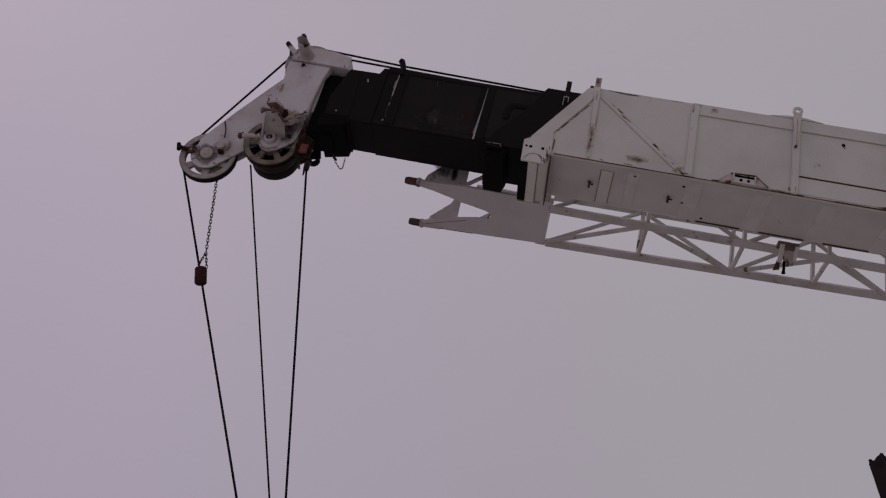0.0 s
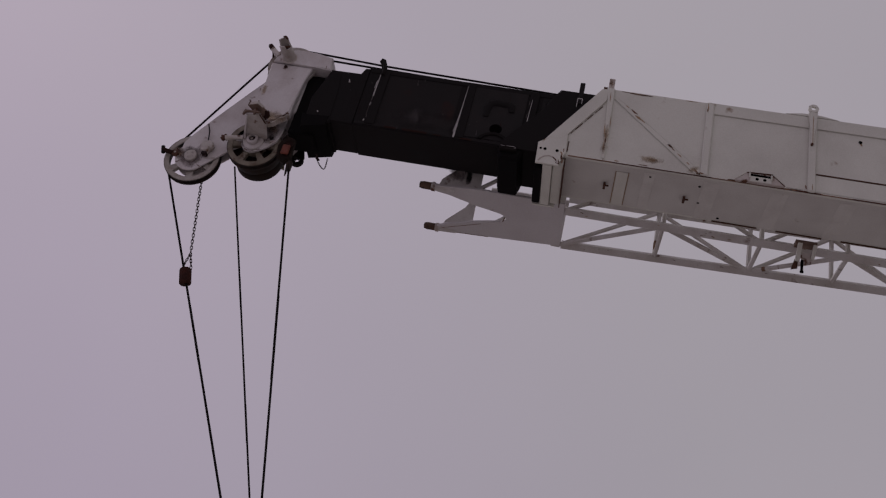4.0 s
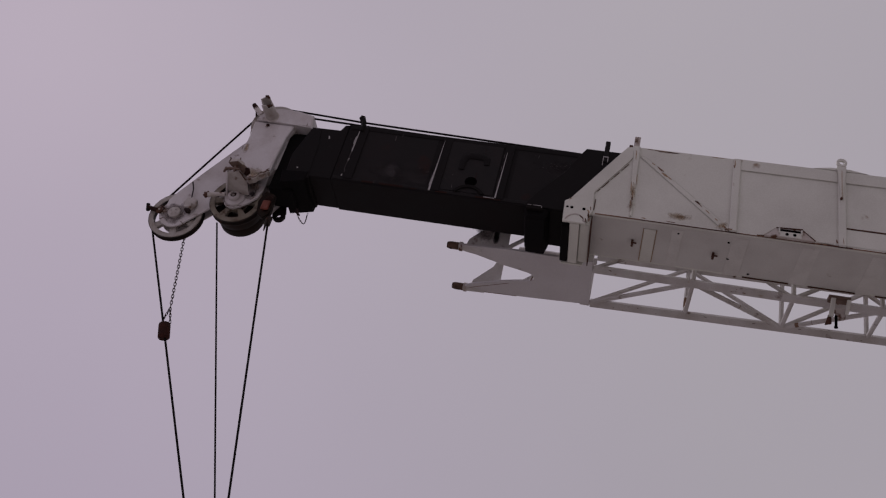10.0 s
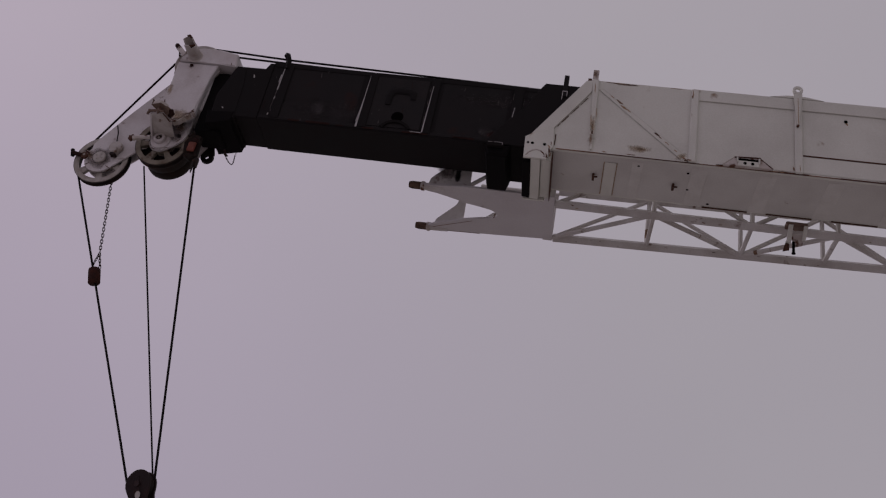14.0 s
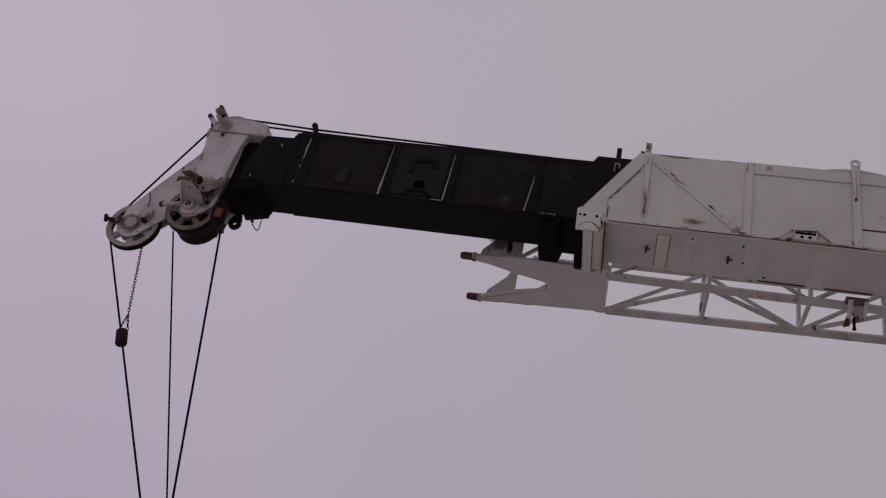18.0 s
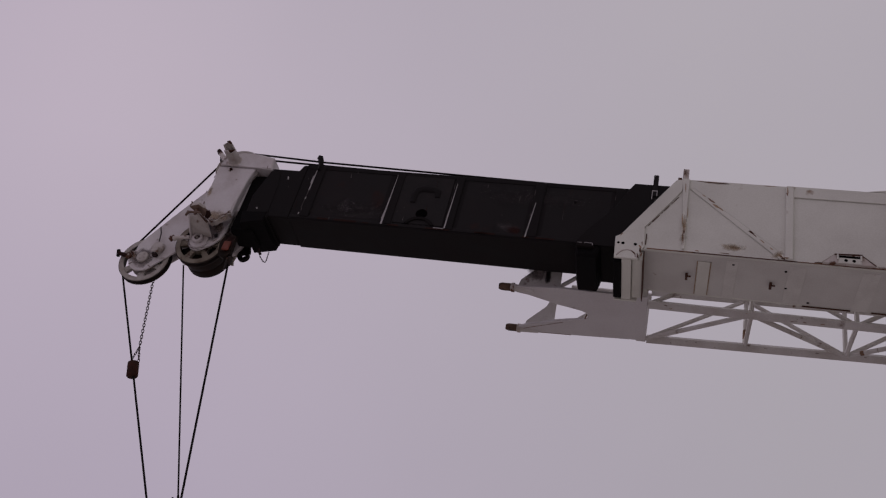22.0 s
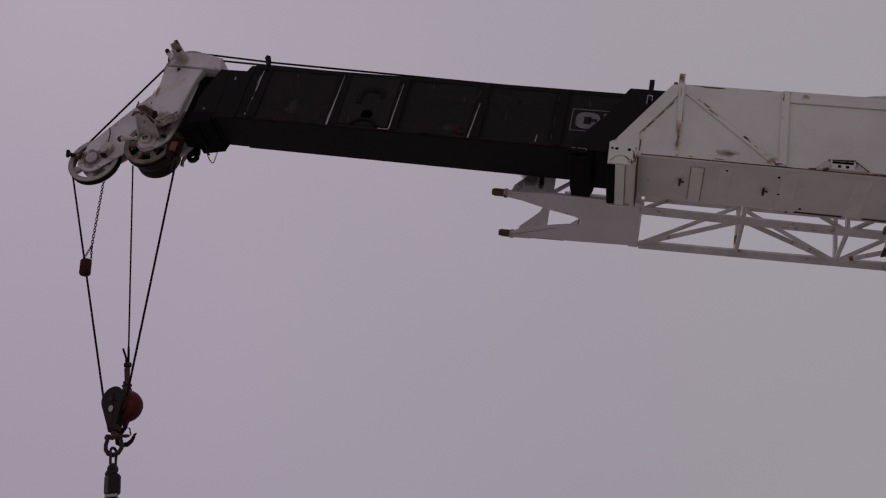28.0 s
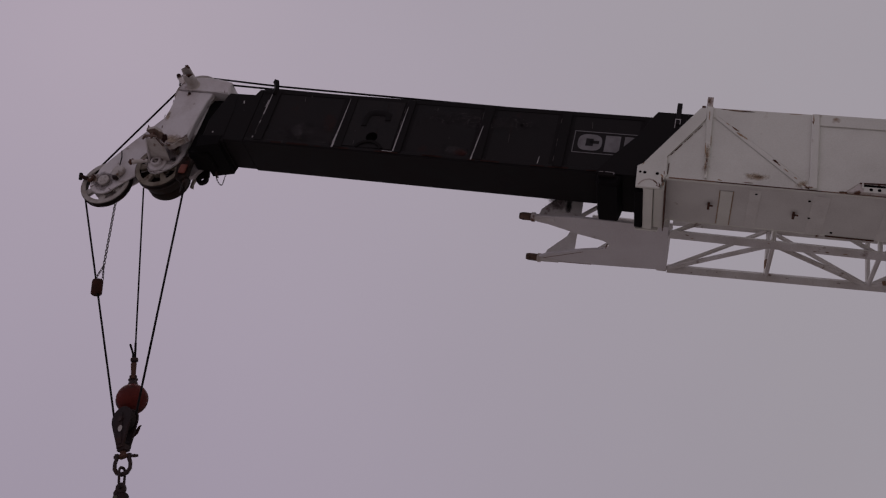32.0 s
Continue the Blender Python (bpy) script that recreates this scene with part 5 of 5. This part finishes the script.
for wx in (-2.4, 1.8):
    for wy in (-1.25, 1.25):
        part("wheel", lathe([(0.1, -0.22), (0.70, -0.22), (0.75, -0.12), (0.75, 0.12), (0.70, 0.22), (0.1, 0.22)], 28, (wx, wy, 0.75)), TYRE, far_crane, smooth=True)


# ---- what hangs from the nose ----
def link(cx, cz, length, width, r, across, bm):
    """One chain link, standing in x-z, or across it in y-z."""
    pts = []
    h, w = length / 2 - width / 2, width / 2
    for k in range(12):
        a = 2 * math.pi * k / 12
        u, v = w * math.cos(a), w * math.sin(a) + (h if math.sin(a) >= 0 else -h)
        pts.append((cx, u, cz + v) if across else (cx + u, 0, cz + v))
    return sweep(pts, r, 6, True, bm)


block = new("hook_block")
tagged(block, "dark single-sheave hook block on a two-part rope", "hook block")
cheek = arc(0, 0.105, 0.126, 200, -20, 14) + [(0.047, -0.165), (0.043, -0.195), (-0.043, -0.195), (-0.047, -0.165)]
for y0, y1 in ((0.036, 0.056), (-0.056, -0.036)):
    ck = part("cheek_plate", plate(cheek, y0, y1, 0.005), BLOCK_DARK, block, "dark cheek plate with worn edges")
    part("cheek_stiffener", plate([(-0.02, 0.17), (0.02, 0.17), (0.025, -0.16), (-0.025, -0.16)], y0 + (0.02 if y0 > 0 else -0.006), y1 + (0.006 if y0 > 0 else -0.02), 0.003), BLOCK_DARK, ck)
    if y0 > 0:
        part("white_marking", plate([(0.026 * math.cos(a), 0.034 * math.sin(a)) for a in [2 * math.pi * k / 16 for k in range(16)]], 0.0625, 0.065, 0), SHEAVE_PAINT, ck, "worn white marking")
part("block_sheave", lathe([(0.02, -0.03), (0.108, -0.03), (0.09, 0.0), (0.108, 0.03), (0.02, 0.03)], 28, (0, 0, 0.10)), STEEL_GREASE, block, smooth=True)
part("sheave_pin", sweep([(0, -0.075, 0.10), (0, 0.075, 0.10)], 0.026, 12), CHAIN_STEEL, block, smooth=True)
part("lower_housing", box(-0.046, 0.046, -0.045, 0.045, -0.222, -0.16, 0.006), BLOCK_DARK, block)
part("swivel", sweep([(0, 0, -0.215), (0, 0, -0.27)], 0.030, 12), RUST, block, "rusty swivel", smooth=True)
part("swivel_eye", box(-0.05, 0.05, -0.03, 0.03, -0.290, -0.250, 0.012), RUST, block)

sling = new("chain_sling")
tagged(sling, "bow shackle, chain link and dark sling connector under the block", "chain sling")
bow = [(0.055, 0, -0.295), (0.058, 0, -0.34), (0.072, 0, -0.39), (0.070, 0, -0.44), (0.044, 0, -0.482), (0.000, 0, -0.497), (-0.044, 0, -0.482), (-0.070, 0, -0.44), (-0.072, 0, -0.39),
       (-0.058, 0, -0.34), (-0.055, 0, -0.295)]
shackle = part("bow_shackle", sweep(bow, [0.026, 0.02, 0.019, 0.02, 0.022, 0.024, 0.022, 0.02, 0.019, 0.02, 0.026], 10), CHAIN_STEEL, sling, "steel bow shackle", smooth=True)
part("shackle_pin", sweep([(0.085, 0, -0.318), (-0.10, 0, -0.318)], 0.016, 8), CHAIN_STEEL, shackle, smooth=True)
part("pin_handle", sweep([(-0.10, 0, -0.318), (-0.14, 0.0, -0.322)], [0.02, 0.012], 8), CHAIN_STEEL, shackle, smooth=True)

for ob in sling.children_recursive:
    ob.data.transform(Matrix.Translation((0, 0, 0.045)))
for ob in list(block.children_recursive) + list(sling.children_recursive):
    ob.data.transform(Matrix.Scale(0.84, 4))
loop = part("chain_link", link(0, -0.447, 0.150, 0.066, 0.013, False, None), CHAIN_STEEL, sling, "open steel chain link", smooth=True)
loop.data.transform(Matrix.Rotation(radians(52), 4, "Z"))
coupling = part("coupling", lathe([(0.0, -0.026), (0.036, -0.026), (0.047, -0.016), (0.047, 0.016), (0.036, 0.026), (0.0, 0.026)], 20, (0.0, 0.0, -0.548)), CHAIN_STEEL, sling, "round coupling link", smooth=True)
part("coupling_pin", sweep([(0.0, -0.045, -0.545), (0.0, 0.045, -0.545)], 0.014, 10), BLOCK_DARK, coupling, smooth=True)
part("coupling_lug", plate([(0.062, -0.615), (0.066, -0.575), (0.045, -0.548), (0.0, -0.56), (0.0, -0.615)], -0.018, 0.014, 0.006), CHAIN_STEEL, coupling)
part("connector_plate", box(-0.072, 0.018, -0.028, 0.042, -0.752, -0.598, 0.012), BLOCK_DARK, sling, "dark sling connector plate")
part("connector_side", box(0.022, 0.066, -0.030, 0.026, -0.745, -0.606, 0.008), OLIVE, sling, "worn olive-grey connector side")
part("connector_core", box(-0.05, 0.05, -0.034, 0.018, -0.76, -0.585, 0.006), BLOCK_DARK, sling)
part("connector_band", box(-0.052, 0.056, -0.030, 0.032, -0.778, -0.752, 0.006), SHEAVE_PAINT, sling, "pale connector band")
part("connector_collar", box(-0.056, 0.058, -0.034, 0.034, -0.872, -0.778, 0.014), BLOCK_DARK, sling)
part("sling_strap", box(-0.048, 0.05, -0.010, 0.010, -1.43, -0.872, 0.004), BALL_RED, sling, "faded red lifting strap")
for ob in sling.children_recursive:
    if ob.name.split(".")[0] not in ("bow_shackle", "shackle_pin", "pin_handle"):
        ob.data.transform(Matrix.Translation((0, 0, 0.05)) @ Matrix.Diagonal((0.86, 1, 1, 1)))

ball = new("overhaul_ball")
tagged(ball, "faded red overhaul ball with hook on a single rope", "overhaul ball")
sb = bmesh.new()
bmesh.ops.create_uvsphere(sb, u_segments=32, v_segments=20, radius=0.139)
part("weight_ball", sb, BALL_RED, ball, "faded red cast ball", smooth=True)
part("ball_seam", lathe([(0.137, -0.004), (0.1405, -0.004), (0.1405, 0.004), (0.137, 0.004)], 36), BLOCK_DARK, ball, smooth=True)
part("top_collar", sweep([(0, 0, 0.125), (0, 0, 0.145), (0, 0, 0.175)], [0.045, 0.046, 0.036], 14), CHAIN_STEEL, ball, smooth=True)
for s in (-1, 1):
    part("clevis", box(s * 0.016, s * 0.032, -0.02, 0.02, 0.16, 0.235, 0.005) if s > 0 else box(-0.032, -0.016, -0.02, 0.02, 0.16, 0.235, 0.005), CHAIN_STEEL, ball)
part("clevis_pin", sweep([(-0.042, 0, 0.195), (0.042, 0, 0.195)], 0.011, 8), CHAIN_STEEL, ball, smooth=True)
part("wedge_socket", plate([(-0.018, 0.20), (0.018, 0.20), (0.027, 0.352), (0.018, 0.364), (-0.022, 0.364)], -0.022, 0.022, 0.005), RUST, ball, "rusty wedge socket")
part("rope_clamp", box(-0.034, 0.032, -0.026, 0.026, 0.378, 0.416, 0.010), CHAIN_STEEL, ball)
part("rope_tail", sweep([(0.010, 0, 0.360), (0.014, 0, 0.465), (0.043, 0, 0.562)], 0.0095, 8), ROPE, ball, smooth=True)
part("rope_end", sweep([(-0.006, 0, 0.360), (-0.004, 0, 0.575)], 0.0105, 8), ROPE, ball, smooth=True)
part("hook_shank", sweep([(0, 0, -0.13), (0, 0, -0.15), (0.004, 0, -0.185)], [0.032, 0.030, 0.021], 12), CHAIN_STEEL, ball, smooth=True)
hk = [(0.0, 0, -0.165), (0.006, 0, -0.20), (0.034, 0, -0.242), (0.060, 0, -0.288), (0.056, 0, -0.332), (0.022, 0, -0.358), (-0.022, 0, -0.352), (-0.052, 0, -0.322),
      (-0.068, 0, -0.288), (-0.075, 0, -0.268), (-0.092, 0, -0.256)]
part("hook", sweep(hk, [0.019, 0.020, 0.022, 0.025, 0.025, 0.023, 0.021, 0.018, 0.014, 0.010, 0.005], 10), RUST_DARK, ball, "dark reddish steel hook", smooth=True)
part("safety_latch", sweep([(-0.005, 0, -0.200), (-0.034, 0, -0.208), (-0.044, 0, -0.275)], 0.006, 6), CHAIN_STEEL, ball, smooth=True)

for ob in ball.children_recursive:
    ob.data.transform(Matrix.Scale(0.95, 4))

# anti-two-block weight on the outer rope, with its chain
switch_weight = new("switch_weight")
tagged(switch_weight, "small rusty switch weight riding on the wire rope", "switch weight")
part("weight_body", sweep([(0, 0, -0.070), (0, 0, -0.063), (0, 0, 0.060), (0, 0, 0.070)], [0.045, 0.050, 0.050, 0.047], 18), RUST_WEIGHT, switch_weight, "rusty brown cylinder", smooth=True)
APEX = Vector((-0.040, 0.0, 0.225))
for foot in ((0.020, 0.0, 0.110), (-0.046, 0.0, 0.068)):
    strand, a = bmesh.new(), Vector(foot)
    d = (APEX - a) / 5
    for k in range(5):
        p, q = a + d * (k - 0.18), a + d * (k + 1.18)
        side = d.cross(Vector((0, 1, 0))).normalized() * 0.008 if k % 2 == 0 else Vector((0, 0.008, 0))
        sweep([p - side * 0.6, p + side * 0.6, p.lerp(q, 0.25) + side, p.lerp(q, 0.75) + side, q + side * 0.6, q - side * 0.6, p.lerp(q, 0.75) - side, p.lerp(q, 0.25) - side], 0.0034, 5, True, strand)
    part("chain_strand", strand, CHAIN_STEEL, switch_weight, "short chain strand", smooth=True)

switch_chain = new("switch_chain")
tagged(switch_chain, "thin chain from the limit switch to its weight", "chain")
CHAIN_LEN = 1.0
cb = bmesh.new()
k, zc = 0, 0.0
while zc < CHAIN_LEN:
    link(0, -zc - 0.018, 0.042, 0.020, 0.0035, k % 2 == 1, cb)
    zc += 0.033
    k += 1
part("chain_links", cb, CHAIN_STEEL, switch_chain, smooth=True)
tagged(switch_chain.children[0], kind="stuff")

INNER = Vector((2.338, 0.10, -0.43))
ROPES = {}
for rope_name, label, n, seg, r in (("outer", "black wire rope from the outer sheave to the block", 2, 2.05, 0.0096),
                                 ("inner", "black wire rope from the nose anchor to the block", 2, 1.95, 0.0096),
                                 ("ball", "black wire rope from the main sheave to the ball", 3, 1.46, 0.0078)):
    rope = new("hoist_rope_fall")
    tagged(rope, label, "wire rope", "hoist ropes")
    ROPES[rope_name] = [part("rope_length", sweep([(0, 0, 0), (0, 0, -seg)], r - 0.0002 * k, 8), ROPE, rope, smooth=True) for k in range(n)], seg
part("rope_anchor", box(2.318, 2.362, INNER.y - 0.028, INNER.y + 0.012, -0.46, -0.36, 0.008), STEEL_GREASE, fly, "dead-end rope anchor")
part("anchor_hook", sweep([(2.352, INNER.y + 0.02, -0.40), (2.335, INNER.y + 0.03, -0.50), (2.328, INNER.y + 0.04, -0.545)], [0.012, 0.010, 0.006], 6), STEEL_GREASE, fly, smooth=True)


# ---- movement ----
def motions():
    ext = [(0, 0.000), (0.5, 0.028), (1, 0.058), (1.5, 0.085), (2, 0.127), (2.5, 0.178), (4.5, 0.336), (5, 0.373), (5.5, 0.409), (6, 0.456), (6.5, 0.498), (7, 0.524), (7.5, 0.555), (8, 0.593), (8.5, 0.625), (9, 0.666), (9.5, 0.708), (10, 0.757), (10.5, 0.799), (11, 0.830), (11.5, 0.878), (12, 0.919), (12.5, 0.951), (13, 0.988), (13.5, 1.014), (14, 1.055), (14.5, 1.093), (15, 1.119), (15.5, 1.138), (17.5, 1.305), (18, 1.340), (18.5, 1.386), (19, 1.430), (19.5, 1.487), (20, 1.520), (20.5, 1.539), (21, 1.568), (21.5, 1.618), (22, 1.659), (22.5, 1.698), (23, 1.744), (23.5, 1.788), (24, 1.832), (24.5, 1.861), (25, 1.899), (25.5, 1.935), (27.5, 2.075), (28, 2.111), (28.5, 2.144), (29, 2.165), (29.5, 2.196), (30, 2.212), (30.5, 2.230), (31, 2.270), (31.5, 2.305), (32, 2.331)]
    ext_t, ext_x = [r[0] for r in ext], [r[1] for r in ext]

    def out(t):
        return float(np.interp(t, ext_t, ext_x))

    walk(fly, [(t, BOOM @ pose(x, 0, 0)) for t, x in ext])

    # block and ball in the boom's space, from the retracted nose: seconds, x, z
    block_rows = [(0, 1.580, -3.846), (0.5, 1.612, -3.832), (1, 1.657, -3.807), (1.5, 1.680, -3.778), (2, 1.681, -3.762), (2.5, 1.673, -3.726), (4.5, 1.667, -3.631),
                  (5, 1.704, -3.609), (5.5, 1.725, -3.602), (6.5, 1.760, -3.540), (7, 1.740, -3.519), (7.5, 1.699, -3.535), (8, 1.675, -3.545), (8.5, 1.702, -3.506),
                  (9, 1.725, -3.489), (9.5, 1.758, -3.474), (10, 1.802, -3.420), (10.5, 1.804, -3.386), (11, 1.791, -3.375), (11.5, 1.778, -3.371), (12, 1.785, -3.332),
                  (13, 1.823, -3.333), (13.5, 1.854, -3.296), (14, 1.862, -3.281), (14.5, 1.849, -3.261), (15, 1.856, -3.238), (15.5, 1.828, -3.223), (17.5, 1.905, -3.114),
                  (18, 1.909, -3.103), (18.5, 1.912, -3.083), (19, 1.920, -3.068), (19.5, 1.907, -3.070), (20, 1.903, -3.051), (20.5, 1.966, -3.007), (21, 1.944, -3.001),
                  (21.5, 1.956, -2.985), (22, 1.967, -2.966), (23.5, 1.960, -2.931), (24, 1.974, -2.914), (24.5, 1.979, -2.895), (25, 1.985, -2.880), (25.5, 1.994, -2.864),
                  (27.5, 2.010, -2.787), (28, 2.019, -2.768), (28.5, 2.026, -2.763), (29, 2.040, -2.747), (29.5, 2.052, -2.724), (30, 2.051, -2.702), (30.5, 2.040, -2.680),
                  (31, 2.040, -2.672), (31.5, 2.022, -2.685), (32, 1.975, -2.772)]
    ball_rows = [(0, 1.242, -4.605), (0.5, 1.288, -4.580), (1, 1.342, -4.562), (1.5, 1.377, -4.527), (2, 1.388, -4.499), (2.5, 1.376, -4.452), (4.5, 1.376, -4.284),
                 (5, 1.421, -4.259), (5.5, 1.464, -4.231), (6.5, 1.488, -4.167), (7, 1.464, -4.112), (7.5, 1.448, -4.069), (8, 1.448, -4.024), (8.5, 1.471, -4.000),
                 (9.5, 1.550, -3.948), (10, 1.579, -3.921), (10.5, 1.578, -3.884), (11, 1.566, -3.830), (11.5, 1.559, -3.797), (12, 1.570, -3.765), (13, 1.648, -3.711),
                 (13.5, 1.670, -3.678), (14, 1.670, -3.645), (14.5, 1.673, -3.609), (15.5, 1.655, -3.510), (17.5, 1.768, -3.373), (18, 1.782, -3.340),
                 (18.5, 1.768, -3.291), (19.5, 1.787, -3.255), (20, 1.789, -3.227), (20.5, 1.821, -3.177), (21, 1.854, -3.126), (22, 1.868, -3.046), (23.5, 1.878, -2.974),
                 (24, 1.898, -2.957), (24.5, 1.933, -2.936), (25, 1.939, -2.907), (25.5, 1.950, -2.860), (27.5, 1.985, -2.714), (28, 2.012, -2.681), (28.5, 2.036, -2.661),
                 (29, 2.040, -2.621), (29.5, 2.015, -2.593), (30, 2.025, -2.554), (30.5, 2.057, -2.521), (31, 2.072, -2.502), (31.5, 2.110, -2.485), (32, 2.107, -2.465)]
    turns = [(0, -14), (28, -14), (31, -16), (32, -18)]
    times = [0, 0.5, 1, 1.5, 2, 2.5, 3.5, 4.5, 5, 5.5, 6.5, 7, 7.5, 8, 8.5, 9, 9.5, 10, 10.5, 11, 11.5, 12, 13, 13.5, 14, 14.5, 15, 15.5, 16.5, 17.5, 18, 18.5, 19, 19.5, 20, 20.5, 21, 21.5, 22, 23, 23.5, 24,
             24.5, 25, 25.5, 26.5, 27.5, 28, 28.5, 29, 29.5, 30, 30.5, 31, 31.4, 31.7, 32]
    plumb = math.degrees(HEADING)

    def place(rows, t, y):
        x = np.interp(t, [r[0] for r in rows], [r[1] for r in rows])
        z = np.interp(t, [r[0] for r in rows], [r[2] for r in rows])
        return BOOM @ Vector((x + out(t), y, z))

    def aim(top, bottom):
        return (bottom - top).to_track_quat("-Z", "Y").to_matrix().to_4x4()

    keys = {"block": [], "sling": [], "ball": [], "weight": [], "chain": []}
    falls = {name: [[] for _ in pieces] for name, (pieces, seg) in ROPES.items()}
    for t in times:
        turn = float(np.interp(t, [r[0] for r in turns], [r[1] for r in turns]))
        b = Matrix.Translation(place(block_rows, t, -0.06)) @ pose(0, 0, 0, 0, 0, plumb + turn)
        o = Matrix.Translation(place(ball_rows, t, -0.18)) @ pose(0, 0, 0, 0, 0, plumb + 20)
        keys["block"].append((t, b))
        keys["sling"].append((t, Matrix.Translation(b.translation) @ pose(0, 0, 0, 0, 0, plumb + 14)))
        keys["ball"].append((t, o))
        e = out(t)
        a22 = radians(-22)
        ends = {"outer": (BOOM @ Vector((AX + (AR - 0.02) * math.cos(a22) + e, AY, AZ + (AR - 0.02) * math.sin(a22))), b @ Vector((0.112, 0, 0.10))),
                "inner": (BOOM @ (INNER + Vector((e, 0, 0))), b @ Vector((-0.112, 0, 0.10))),
                "ball": (BOOM @ Vector((2.70 + 0.235 * math.cos(a22) + e, -0.13, -0.275 + 0.235 * math.sin(a22))), o @ Vector((-0.004, 0, 0.50)))}
        for name, (top, bottom) in ends.items():
            pieces, seg = ROPES[name]
            turned, d, n = aim(top, bottom), (bottom - top).normalized(), len(pieces)
            spare = (bottom - top).length - seg
            for k in range(n):
                falls[name][k].append((t, Matrix.Translation(top + d * spare * k / (n - 1)) @ turned))
        top, bottom = ends["outer"]
        d = (bottom - top).normalized()
        w = top + d * 1.222
        hung = Matrix.Translation(w) @ pose(0, 0, 0, 0, -2, plumb)
        keys["weight"].append((t, hung))
        hook_at = BOOM @ Vector((AX - 0.068 + e, AY - 0.075, AZ + 0.06))
        keys["chain"].append((t, Matrix.Translation(hook_at) @ aim(hook_at, hung @ APEX)))
    walk(block, keys["block"])
    walk(sling, keys["sling"])
    walk(ball, keys["ball"])
    walk(switch_weight, keys["weight"])
    walk(switch_chain, keys["chain"])
    for name, (pieces, seg) in ROPES.items():
        for piece, rows in zip(pieces, falls[name]):
            walk(piece, rows)


motions()
